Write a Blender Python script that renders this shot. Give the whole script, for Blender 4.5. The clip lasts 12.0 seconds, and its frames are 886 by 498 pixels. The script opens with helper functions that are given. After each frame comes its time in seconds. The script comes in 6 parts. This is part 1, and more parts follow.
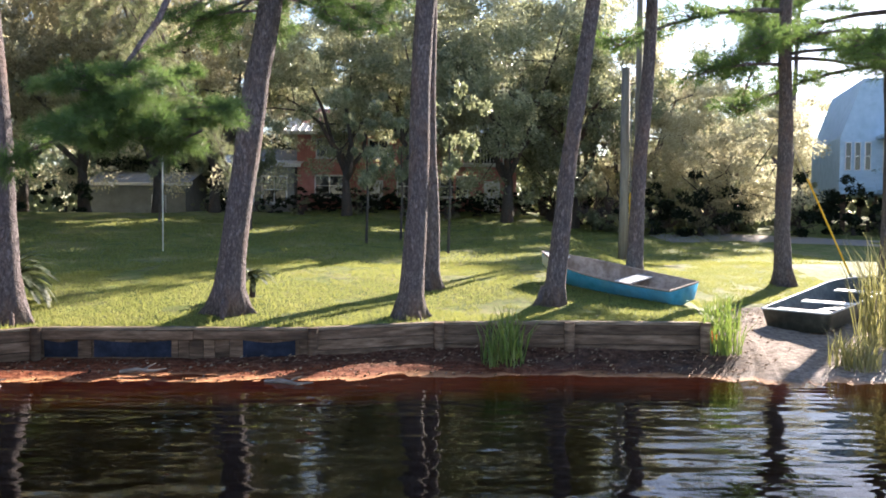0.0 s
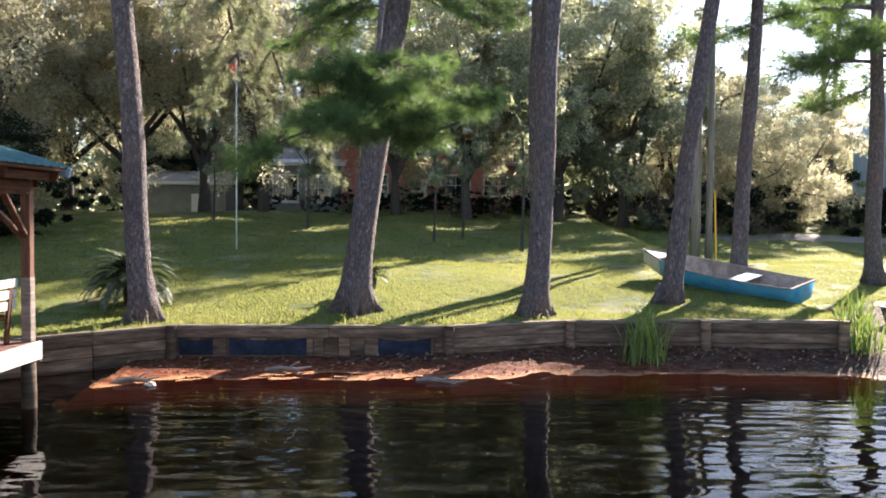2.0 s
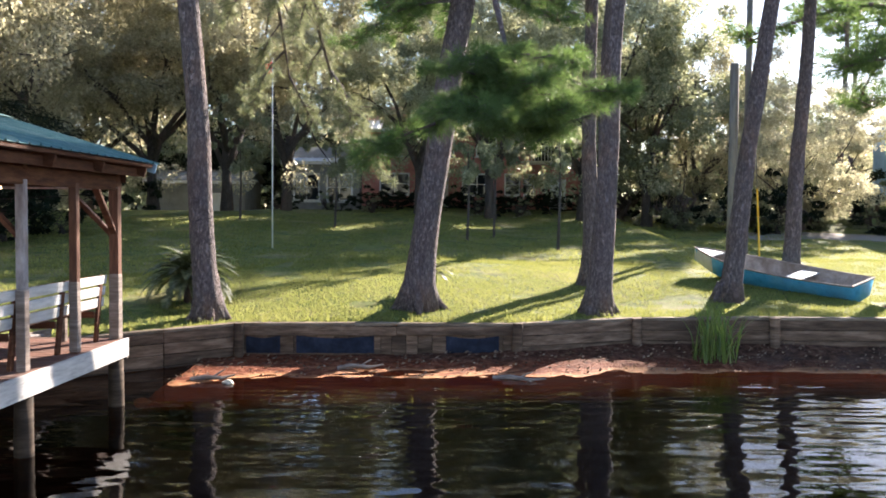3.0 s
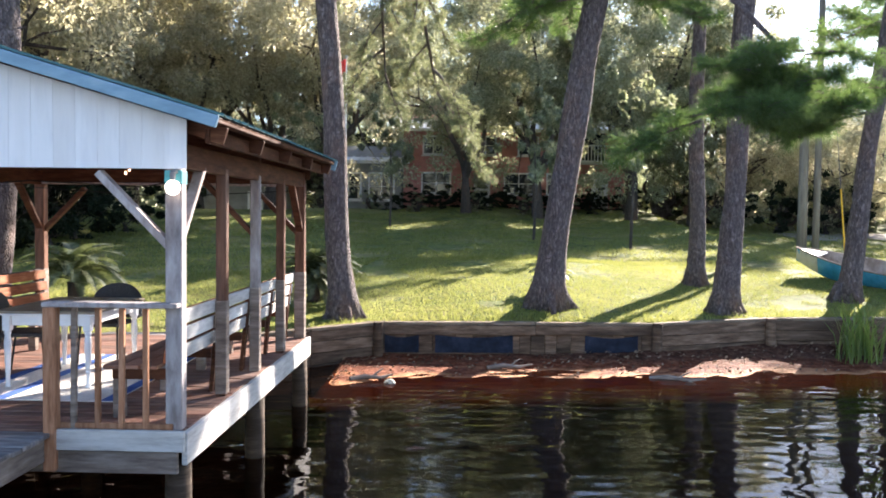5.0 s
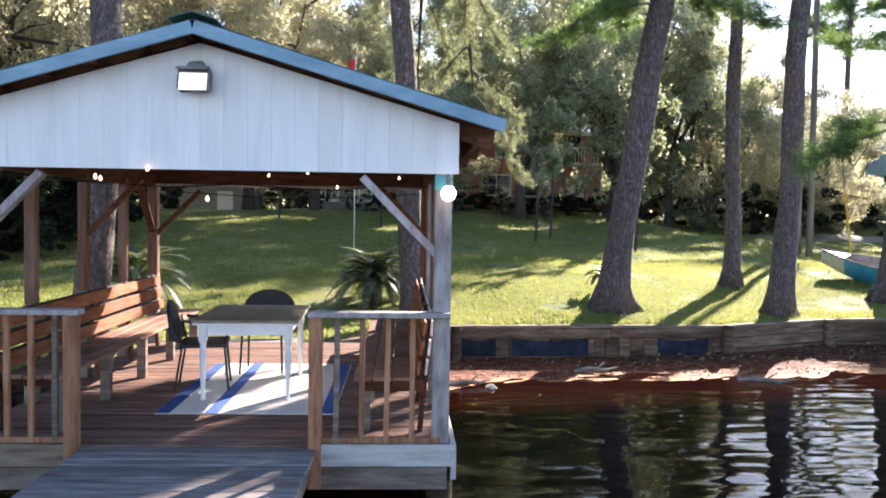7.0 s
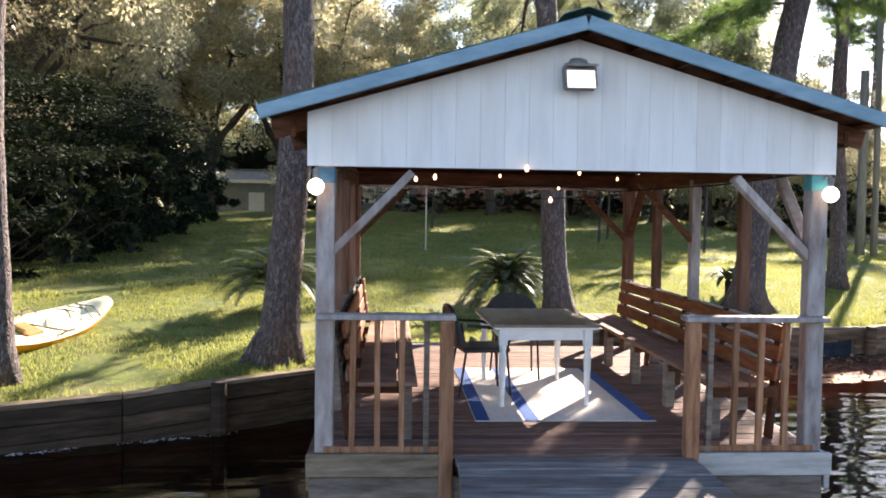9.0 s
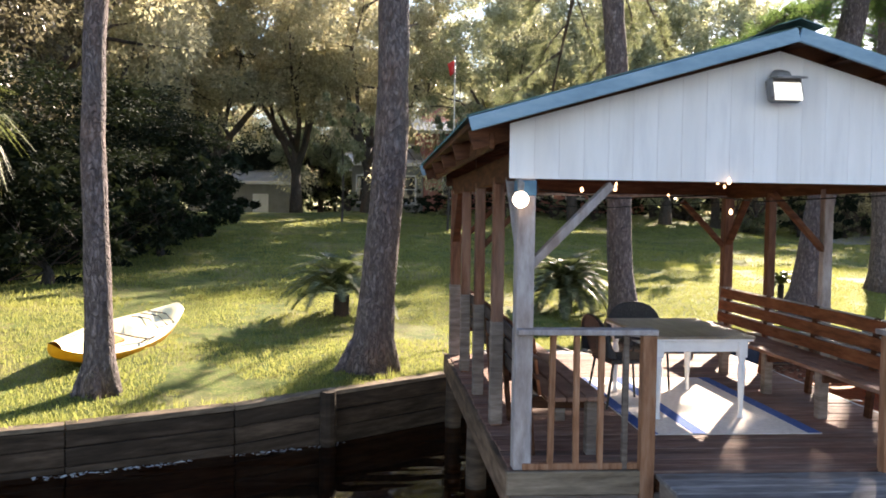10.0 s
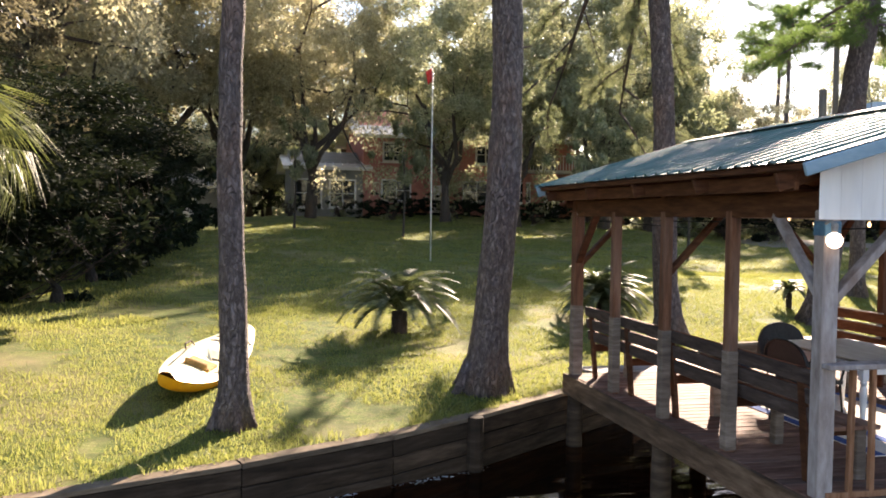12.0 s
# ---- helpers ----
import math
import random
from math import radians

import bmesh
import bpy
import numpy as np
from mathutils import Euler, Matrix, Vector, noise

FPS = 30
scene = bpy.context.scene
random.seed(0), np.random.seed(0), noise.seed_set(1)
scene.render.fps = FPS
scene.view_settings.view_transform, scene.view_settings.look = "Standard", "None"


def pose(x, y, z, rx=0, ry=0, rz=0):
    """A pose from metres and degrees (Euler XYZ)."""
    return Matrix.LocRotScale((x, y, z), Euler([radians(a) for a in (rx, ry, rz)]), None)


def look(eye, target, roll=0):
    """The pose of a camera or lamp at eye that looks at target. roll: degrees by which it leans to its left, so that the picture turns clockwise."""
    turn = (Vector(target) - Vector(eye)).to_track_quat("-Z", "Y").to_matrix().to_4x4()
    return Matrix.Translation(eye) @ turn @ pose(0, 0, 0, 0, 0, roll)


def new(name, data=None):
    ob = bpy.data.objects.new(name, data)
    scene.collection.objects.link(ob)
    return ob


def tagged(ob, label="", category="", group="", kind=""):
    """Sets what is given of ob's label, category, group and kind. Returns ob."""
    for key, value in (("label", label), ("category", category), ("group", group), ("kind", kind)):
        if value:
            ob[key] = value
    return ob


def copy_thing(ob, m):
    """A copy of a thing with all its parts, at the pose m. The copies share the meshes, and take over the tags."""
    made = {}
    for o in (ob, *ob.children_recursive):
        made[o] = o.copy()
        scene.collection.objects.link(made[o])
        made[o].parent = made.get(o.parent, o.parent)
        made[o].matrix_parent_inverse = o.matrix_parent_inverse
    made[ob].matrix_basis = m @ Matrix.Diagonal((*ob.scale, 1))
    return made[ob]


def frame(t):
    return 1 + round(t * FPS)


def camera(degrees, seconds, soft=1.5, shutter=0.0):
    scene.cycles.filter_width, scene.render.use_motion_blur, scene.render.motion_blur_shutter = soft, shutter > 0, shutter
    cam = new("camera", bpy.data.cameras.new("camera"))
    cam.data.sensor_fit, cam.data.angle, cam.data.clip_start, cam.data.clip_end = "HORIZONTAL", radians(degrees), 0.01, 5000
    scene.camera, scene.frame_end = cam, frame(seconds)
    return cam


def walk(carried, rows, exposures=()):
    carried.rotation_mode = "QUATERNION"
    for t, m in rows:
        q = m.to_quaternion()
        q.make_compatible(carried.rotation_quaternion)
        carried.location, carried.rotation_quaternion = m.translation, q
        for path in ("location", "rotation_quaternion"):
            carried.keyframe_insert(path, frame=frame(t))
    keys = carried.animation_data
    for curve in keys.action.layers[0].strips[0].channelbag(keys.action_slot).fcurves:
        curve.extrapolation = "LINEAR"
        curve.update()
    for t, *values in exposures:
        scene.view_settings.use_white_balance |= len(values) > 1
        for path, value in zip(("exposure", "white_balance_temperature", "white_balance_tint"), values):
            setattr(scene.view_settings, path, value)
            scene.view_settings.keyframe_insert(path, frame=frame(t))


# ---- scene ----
cam = camera(55.5, 12.0, soft=1.78)
METRES, EYE, TILT, LEAN, TURN = 16.6, 2.90, -2.4, -0.5, 0.0
ROWS = [
    (0.0, 0.0, 0.0, 0.0, 0.0, 0.0, -0.0),
    (0.5, -0.0374, 0.0015, -0.0012, 0.04, 0.02, 0.01),
    (1.0, -0.0754, 0.0057, -0.0021, 0.07, 0.02, -0.0),
    (1.5, -0.1153, 0.0077, -0.0028, 0.11, 0.02, 0.02),
    (2.0, -0.1541, 0.0096, -0.0034, 0.17, 0.01, -0.03),
    (2.5, -0.1935, 0.0145, -0.0049, 0.15, 0.02, -0.03),
    (3.0, -0.2311, 0.0165, -0.0067, 0.2, 0.01, -0.02),
    (5.0, -0.3894, 0.0235, -0.0079, 0.1, -0.01, -0.2),
    (5.5, -0.4306, 0.0257, -0.0075, -0.23, 0.01, -0.17),
    (6.0, -0.47, 0.0304, -0.0059, -1.56, 0.01, -0.17),
    (6.5, -0.5085, 0.0342, -0.0056, -3.2, 0.05, -0.09),
    (7.0, -0.5468, 0.0368, -0.0049, -4.33, 0.01, -0.17),
    (9.0, -0.7177, 0.0619, -0.0045, -5.07, 0.08, -0.08),
    (9.5, -0.7649, 0.0705, -0.0026, -5.66, 0.1, -0.08),
    (10.0, -0.8104, 0.0771, 0.0013, -6.34, 0.08, -0.07),
    (10.5, -0.8555, 0.0843, 0.005, -6.96, 0.08, -0.05),
    (11.0, -0.9001, 0.0924, 0.0084, -8.03, 0.1, -0.01),
    (11.5, -0.9451, 0.1053, 0.0142, -9.83, 0.08, 0.09),
    (12.0, -0.9909, 0.1084, 0.0194, -13.87, 0.02, 0.3),
]
walk(cam, [(t, pose(0, 0, EYE, TILT, LEAN, TURN) @ pose(METRES * x, METRES * y, METRES * z, 90 + pitch, roll, yaw)) for t, x, y, z, yaw, pitch, roll in ROWS],
     exposures=((0.0, 2.1, 6280, 19), (3.0, 2.08, 6280, 19), (5.0, 2.32, 6200, 18), (7.5, 2.26, 6200, 18), (9.0, 2.18, 6600, 18), (9.5, 2.38, 6850, 19), (10.2, 2.24, 6950, 19), (10.8, 2.28, 7050, 20), (11.5, 2.24, 7250, 21), (12.0, 2.03, 7250, 21)))

# ---- light ----
SUN_EL, SUN_AZ = 26.3, 34.0          # degrees up, and to the right of straight ahead
world = bpy.data.worlds.new("sky")
scene.world = world
world.use_nodes = True
wn = world.node_tree
sky = wn.nodes.new("ShaderNodeTexSky")
sky.sky_type, sky.sun_disc = "NISHITA", False
sky.sun_elevation, sky.sun_rotation = radians(SUN_EL), radians(SUN_AZ)
sky.air_density, sky.dust_density, sky.ozone_density = 1.0, 0.3, 1.6
wn.links.new(sky.outputs[0], wn.nodes["Background"].inputs[0])
wn.nodes["Background"].inputs[1].default_value = 0.075
sun = new("sun", bpy.data.lights.new("sun", "SUN"))
sun.data.energy, sun.data.angle, sun.data.color = 5.0, radians(0.55), (1.0, 0.9, 0.74)
toward = Vector((math.sin(radians(SUN_AZ)) * math.cos(radians(SUN_EL)), math.cos(radians(SUN_AZ)) * math.cos(radians(SUN_EL)), math.sin(radians(SUN_EL))))
sun.matrix_world = look(toward * 60, (0, 0, 0))

# ---- materials ----
def nodes_of(name):
    m = bpy.data.materials.new(name)
    m.use_nodes = True
    t = m.node_tree
    return m, t, t.nodes["Principled BSDF"]


def add(t, kind, **sets):
    n = t.nodes.new(kind)
    for k, v in sets.items():
        n.inputs[k].default_value = v
    return n


def ramp(t, fac, stops):
    r = t.nodes.new("ShaderNodeValToRGB")
    e = r.color_ramp.elements
    while len(e) < len(stops):
        e.new(0.5)
    for el, (p, c) in zip(e, stops):
        el.position, el.color = p, (*c, 1)
    t.links.new(fac, r.inputs[0])
    return r.outputs[0]


def mix(t, a, b, fac, mode="MIX"):
    n = t.nodes.new("ShaderNodeMix")
    n.data_type, n.blend_type = "RGBA", mode
    for v, i in ((fac, 0), (a, 6), (b, 7)):
        if hasattr(v, "is_linked"):
            t.links.new(v, n.inputs[i])
        else:
            n.inputs[i].default_value = v if i == 0 else (*v, 1)
    return n.outputs[2]


def coords(t, stretch=(1, 1, 1), where="Object"):
    c, m = t.nodes.new("ShaderNodeTexCoord"), add(t, "ShaderNodeMapping", Scale=stretch)
    t.links.new(c.outputs[where], m.inputs[0])
    return m.outputs[0]


def noise_of(t, vec, scale, detail=4.0, rough=0.6):
    n = add(t, "ShaderNodeTexNoise", Scale=scale, Detail=detail, Roughness=rough)
    t.links.new(vec, n.inputs["Vector"])
    return n.outputs["Fac"]


def bumped(t, p, height, strength, dist):
    b = add(t, "ShaderNodeBump", Strength=strength, Distance=dist)
    t.links.new(height, b.inputs["Height"])
    t.links.new(b.outputs[0], p.inputs["Normal"])


def surface(name, dark, mid, light, scale=6.0, stretch=(1, 1, 1), rough=0.75, bump=0.35, metal=0.0, vary=0.25, stain=None, amount=0.5):
    """Two scales of variation, a fine relief, and a shift from one piece to the next."""
    m, t, p = nodes_of(name)
    v = coords(t, stretch)
    off = t.nodes.new("ShaderNodeObjectInfo")
    shift = t.nodes.new("ShaderNodeVectorMath")
    mul = t.nodes.new("ShaderNodeMath")
    mul.operation = "MULTIPLY"
    mul.inputs[1].default_value = 37.0
    t.links.new(off.outputs["Random"], mul.inputs[0])
    t.links.new(v, shift.inputs[0])
    t.links.new(mul.outputs[0], shift.inputs[1])
    v = shift.outputs[0]
    fine, broad = noise_of(t, v, scale, 6.0, 0.65), noise_of(t, v, scale * 0.17, 3.0)
    c = ramp(t, fine, ((0.3, dark), (0.5, mid), (0.72, light)))
    if stain:
        c = mix(t, c, stain, ramp(t, broad, ((0.48, (0, 0, 0)), (0.68, (amount,) * 3))))
    else:
        c = mix(t, c, mix(t, c, dark, 0.6), ramp(t, broad, ((0.4, (0, 0, 0)), (0.7, (0.6,) * 3))))
    hs = add(t, "ShaderNodeHueSaturation")
    r = t.nodes.new("ShaderNodeMapRange")
    r.inputs["To Min"].default_value, r.inputs["To Max"].default_value = 1 - vary, 1 + vary
    t.links.new(off.outputs["Random"], r.inputs[0])
    t.links.new(r.outputs[0], hs.inputs["Value"])
    t.links.new(c, hs.inputs["Color"])
    t.links.new(hs.outputs[0], p.inputs["Base Color"])
    p.inputs["Roughness"].default_value, p.inputs["Metallic"].default_value = rough, metal
    p.inputs["Specular IOR Level"].default_value = 0.5 if rough < 0.65 else 0.2
    bumped(t, p, fine, bump, 0.02)
    return m


def leaf(name, dark, mid, light, through_col, share=0.4, rough=0.42, patch=0.35, spec=0.5):
    """A leaf: a waxy face that also lets light through; every leaf and every part of the crown a little different."""
    m, t, p = nodes_of(name)
    g = t.nodes.new("ShaderNodeNewGeometry")
    o = t.nodes.new("ShaderNodeObjectInfo")
    c = ramp(t, g.outputs["Random Per Island"], ((0.1, dark), (0.55, mid), (0.95, light)))
    n = noise_of(t, coords(t), patch, 2.0)
    c = mix(t, c, light, ramp(t, n, ((0.45, (0, 0, 0)), (0.75, (0.55,) * 3))))
    hs = add(t, "ShaderNodeHueSaturation")
    r = t.nodes.new("ShaderNodeMapRange")
    r.inputs["To Min"].default_value, r.inputs["To Max"].default_value = 0.75, 1.25
    t.links.new(o.outputs["Random"], r.inputs[0])
    t.links.new(r.outputs[0], hs.inputs["Value"])
    t.links.new(c, hs.inputs["Color"])
    t.links.new(hs.outputs[0], p.inputs["Base Color"])
    p.inputs["Roughness"].default_value, p.inputs["Specular IOR Level"].default_value = rough, spec
    tr = add(t, "ShaderNodeBsdfTranslucent")
    t.links.new(mix(t, hs.outputs[0], through_col, 0.6), tr.inputs[0])
    ms = add(t, "ShaderNodeMixShader", Fac=share)
    t.links.new(p.outputs[0], ms.inputs[1])
    t.links.new(tr.outputs[0], ms.inputs[2])
    t.links.new(ms.outputs[0], t.nodes["Material Output"].inputs[0])
    return m


def glow(name, col, strength, base=(0.8, 0.8, 0.8)):
    m, t, p = nodes_of(name)
    p.inputs["Base Color"].default_value = (*base, 1)
    p.inputs["Emission Color"].default_value, p.inputs["Emission Strength"].default_value = (*col, 1), strength
    return m


def make_bark(name, a, b, c, plate=7.0):
    m, t, p = nodes_of(name)
    v = coords(t, (1, 1, 0.42))
    vor = t.nodes.new("ShaderNodeTexVoronoi")
    vor.feature = "DISTANCE_TO_EDGE"
    vor.inputs["Scale"].default_value = plate
    wob = add(t, "ShaderNodeTexNoise", Scale=5.0, Detail=3.0)
    t.links.new(v, wob.inputs["Vector"])
    sv = t.nodes.new("ShaderNodeVectorMath")
    sv.operation = "MULTIPLY_ADD"
    sv.inputs[1].default_value = (0.8, 0.8, 0.8)
    t.links.new(wob.outputs["Color"], sv.inputs[0])
    t.links.new(v, sv.inputs[2])
    t.links.new(sv.outputs[0], vor.inputs["Vector"])
    crack = ramp(t, vor.outputs["Distance"], ((0.0, (0, 0, 0)), (0.16, (1, 1, 1))))
    fine, broad = noise_of(t, v, 22, 6, 0.7), noise_of(t, v, 1.7, 3)
    col = ramp(t, fine, ((0.3, a), (0.52, b), (0.75, c)))
    col = mix(t, col, (0.24, 0.13, 0.085), ramp(t, broad, ((0.5, (0, 0, 0)), (0.72, (0.6,) * 3))))
    col = mix(t, mix(t, col, (0.04, 0.03, 0.025), 0.33), col, crack)
    t.links.new(col, p.inputs["Base Color"])
    p.inputs["Roughness"].default_value = 0.9
    h = t.nodes.new("ShaderNodeMath")
    h.operation = "MULTIPLY_ADD"
    h.inputs[1].default_value = 0.4
    t.links.new(fine, h.inputs[0])
    t.links.new(crack, h.inputs[2])
    bumped(t, p, h.outputs[0], 0.9, 0.035)
    return m


M = {}
M["bark"] = make_bark("pine_bark", (0.06, 0.046, 0.045), (0.155, 0.122, 0.12), (0.34, 0.285, 0.28), 9.0)
M["oak_bark"] = make_bark("oak_bark", (0.05, 0.04, 0.035), (0.1, 0.085, 0.075), (0.18, 0.16, 0.14), 12)
M["dark_bark"] = make_bark("dark_bark", (0.02, 0.016, 0.014), (0.04, 0.034, 0.03), (0.07, 0.06, 0.052), 12)
M["leaf_oak"] = leaf("oak_leaf", (0.085, 0.1, 0.06), (0.22, 0.24, 0.155), (0.48, 0.48, 0.36), (0.72, 0.72, 0.4), 0.5, 0.36)
M["leaf_dark"] = leaf("dark_leaf", (0.05, 0.066, 0.04), (0.14, 0.16, 0.1), (0.35, 0.36, 0.25), (0.58, 0.62, 0.32), 0.48, 0.36)
M["leaf_olive"] = leaf("olive_leaf", (0.15, 0.14, 0.085), (0.32, 0.3, 0.2), (0.6, 0.56, 0.42), (0.85, 0.8, 0.5), 0.55, 0.36)
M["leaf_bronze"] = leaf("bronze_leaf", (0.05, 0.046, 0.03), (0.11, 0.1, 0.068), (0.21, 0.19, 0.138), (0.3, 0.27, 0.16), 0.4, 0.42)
# near-black leaf: the deep shade within dense growth is put into the colour
M["leaf_hedge"] = leaf("shaded_hedge_leaf", (0.008, 0.014, 0.009), (0.018, 0.027, 0.016), (0.029, 0.036, 0.023), (0.06, 0.08, 0.03), 0.1, 0.7, 0.35, 0.05)
M["needle"] = leaf("pine_needle", (0.045, 0.085, 0.032), (0.085, 0.15, 0.05), (0.16, 0.21, 0.085), (0.26, 0.4, 0.09), 0.42, 0.5, 0.35, 0.25)
# lit copy of the needle: the sunshine on some sprays is in its colour
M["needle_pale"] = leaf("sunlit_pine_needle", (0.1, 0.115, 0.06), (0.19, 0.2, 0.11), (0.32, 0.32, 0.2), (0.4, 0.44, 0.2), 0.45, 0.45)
# near-white flakes that stand in for glints on the water
M["foam"] = leaf("foam", (0.4, 0.4, 0.38), (0.6, 0.6, 0.58), (0.8, 0.8, 0.78), (0.6, 0.6, 0.6), 0.2, 0.4)
M["litter"] = leaf("dead_leaf", (0.05, 0.028, 0.016), (0.14, 0.085, 0.05), (0.34, 0.25, 0.17), (0.2, 0.12, 0.06), 0.15, 0.8)
M["frond"] = leaf("sago_frond", (0.035, 0.05, 0.022), (0.075, 0.097, 0.045), (0.22, 0.235, 0.15), (0.26, 0.31, 0.1), 0.28, 0.5, 0.35, 0.3)
M["palm_leaf"] = leaf("palm_leaf", (0.035, 0.055, 0.02), (0.085, 0.115, 0.038), (0.2, 0.21, 0.09), (0.3, 0.33, 0.09), 0.36)
M["reed"] = leaf("reed_blade", (0.06, 0.11, 0.025), (0.11, 0.19, 0.04), (0.26, 0.28, 0.09), (0.35, 0.48, 0.08), 0.4)
M["weed"] = leaf("tan_weed_blade", (0.08, 0.085, 0.025), (0.18, 0.17, 0.06), (0.36, 0.31, 0.15), (0.42, 0.4, 0.14), 0.4)
M["blade"] = leaf("grass_blade", (0.045, 0.085, 0.018), (0.135, 0.178, 0.042), (0.27, 0.25, 0.1), (0.47, 0.475, 0.13), 0.54, 0.5, 0.8, 0.2)
M["wood_grey"] = surface("weathered_wood", (0.11, 0.083, 0.066), (0.21, 0.168, 0.14), (0.34, 0.285, 0.245), 14, (0.22, 0.22, 1.4), 0.82, 0.4, vary=0.22)
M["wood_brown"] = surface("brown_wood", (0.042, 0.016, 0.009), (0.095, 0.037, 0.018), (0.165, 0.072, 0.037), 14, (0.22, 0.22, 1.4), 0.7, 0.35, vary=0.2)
M["wood_rail"] = surface("rail_wood", (0.16, 0.072, 0.036), (0.32, 0.155, 0.085), (0.44, 0.26, 0.165), 14, (1.4, 1.4, 0.2), 0.75, 0.35, vary=0.2)
M["wood_bench"] = surface("weathered_bench_wood", (0.042, 0.031, 0.028), (0.088, 0.065, 0.058), (0.155, 0.12, 0.108), 14, (0.22, 0.22, 1.4), 0.8, 0.4, vary=0.2)
M["wood_red"] = surface("red_brown_wood", (0.12, 0.035, 0.014), (0.25, 0.085, 0.035), (0.36, 0.15, 0.07), 14, (0.22, 0.22, 1.4), 0.65, 0.35, vary=0.2)
M["wood_seat"] = surface("bench_seat_wood", (0.17, 0.08, 0.05), (0.3, 0.165, 0.115), (0.42, 0.27, 0.2), 14, (0.22, 0.22, 1.4), 0.7, 0.35, vary=0.2)
M["wood_side"] = surface("side_post_wood", (0.07, 0.031, 0.018), (0.15, 0.068, 0.04), (0.235, 0.122, 0.078), 13, (1.4, 1.4, 0.2), 0.75, 0.35, vary=0.25, stain=(0.24, 0.18, 0.15), amount=0.4)
M["wood_pale"] = surface("bleached_grey_board", (0.34, 0.32, 0.3), (0.54, 0.52, 0.49), (0.68, 0.66, 0.63), 12, (0.22, 0.22, 1.4), 0.8, 0.3, vary=0.12)
M["wood_post"] = surface("greyed_post_wood", (0.2, 0.17, 0.165), (0.35, 0.315, 0.31), (0.5, 0.465, 0.46), 12, (1, 1, 0.3), 0.8, 0.35, vary=0.15, stain=(0.24, 0.14, 0.09))
M["deck"] = surface("deck_wood", (0.1, 0.046, 0.032), (0.19, 0.1, 0.073), (0.3, 0.187, 0.146), 11, (0.25, 1.5, 1), 0.78, 0.35, vary=0.28, stain=(0.13, 0.11, 0.1))
M["dock"] = surface("dock_wood", (0.1, 0.094, 0.093), (0.215, 0.2, 0.196), (0.38, 0.355, 0.345), 11, (0.25, 1.5, 1), 0.72, 0.4, vary=0.3, stain=(0.24, 0.15, 0.11))
M["wall_wood"] = surface("bulkhead_timber", (0.05, 0.031, 0.02), (0.15, 0.098, 0.064), (0.29, 0.2, 0.14), 9, (0.22, 0.22, 1.4), 0.9, 0.5, vary=0.3, stain=(0.05, 0.035, 0.025), amount=0.75)
# damp timber, darkened further to hold the shade on left runs and piles
M["wall_shaded"] = surface("damp_shaded_timber", (0.02, 0.014, 0.009), (0.058, 0.04, 0.027), (0.12, 0.085, 0.06), 9, (0.22, 0.22, 1.4), 0.85, 0.5, vary=0.25, stain=(0.03, 0.022, 0.016), amount=0.75)
# lighter than the planks: sun on the wall's top is put into the colour
M["wood_cap"] = surface("pale_cap_board", (0.1, 0.074, 0.05), (0.21, 0.16, 0.112), (0.35, 0.275, 0.2), 12, (0.22, 0.22, 1.4), 0.85, 0.4, vary=0.2)
M["soil"] = surface("dark_soil", (0.012, 0.009, 0.006), (0.025, 0.018, 0.012), (0.045, 0.032, 0.022), 12, rough=0.95)
M["tarp"] = surface("black_sheeting", (0.008, 0.01, 0.016), (0.014, 0.019, 0.034), (0.03, 0.038, 0.06), 5, rough=0.8, bump=0.5)
M["white"] = surface("white_paint", (0.7, 0.71, 0.73), (0.78, 0.79, 0.8), (0.82, 0.82, 0.83), 5, (2, 2, 0.3), 0.6, 0.1, vary=0.012, stain=(0.6, 0.58, 0.56), amount=0.4)
M["white_gloss"] = surface("white_table_paint", (0.72, 0.72, 0.72), (0.8, 0.8, 0.8), (0.84, 0.84, 0.83), 8, rough=0.4, bump=0.05, vary=0.03)
M["fascia"] = surface("blue_green_trim_paint", (0.14, 0.25, 0.33), (0.2, 0.34, 0.44), (0.3, 0.44, 0.53), 8, (0.3, 1, 1), 0.55, 0.15, vary=0.05)
M["roof"] = surface("faded_green_metal", (0.035, 0.1, 0.095), (0.06, 0.15, 0.14), (0.13, 0.22, 0.21), 3.5, (1, 4, 1), 0.58, 0.12, 0.0, 0.08, stain=(0.13, 0.19, 0.18), amount=0.6)
M["dark_teal"] = surface("dark_blue_paint", (0.03, 0.09, 0.15), (0.05, 0.14, 0.22), (0.09, 0.2, 0.28), 12, rough=0.6, bump=0.15)
M["teal"] = surface("teal_paint", (0.04, 0.2, 0.22), (0.06, 0.28, 0.3), (0.1, 0.36, 0.38), 12, rough=0.6, bump=0.15)
M["black_metal"] = surface("black_metal", (0.01, 0.01, 0.011), (0.018, 0.018, 0.02), (0.035, 0.035, 0.037), 20, rough=0.4, bump=0.1, metal=0.3)
M["woven"] = surface("black_weave", (0.008, 0.008, 0.009), (0.025, 0.025, 0.027), (0.06, 0.058, 0.055), 60, rough=0.6, bump=0.6)
M["tabletop"] = surface("table_wood", (0.13, 0.1, 0.07), (0.22, 0.17, 0.12), (0.33, 0.26, 0.19), 10, (1, 0.25, 1), 0.4, 0.15, vary=0.1)
M["rug"] = surface("beige_rug", (0.5, 0.45, 0.4), (0.63, 0.58, 0.53), (0.72, 0.68, 0.63), 40, rough=0.95, bump=0.4)
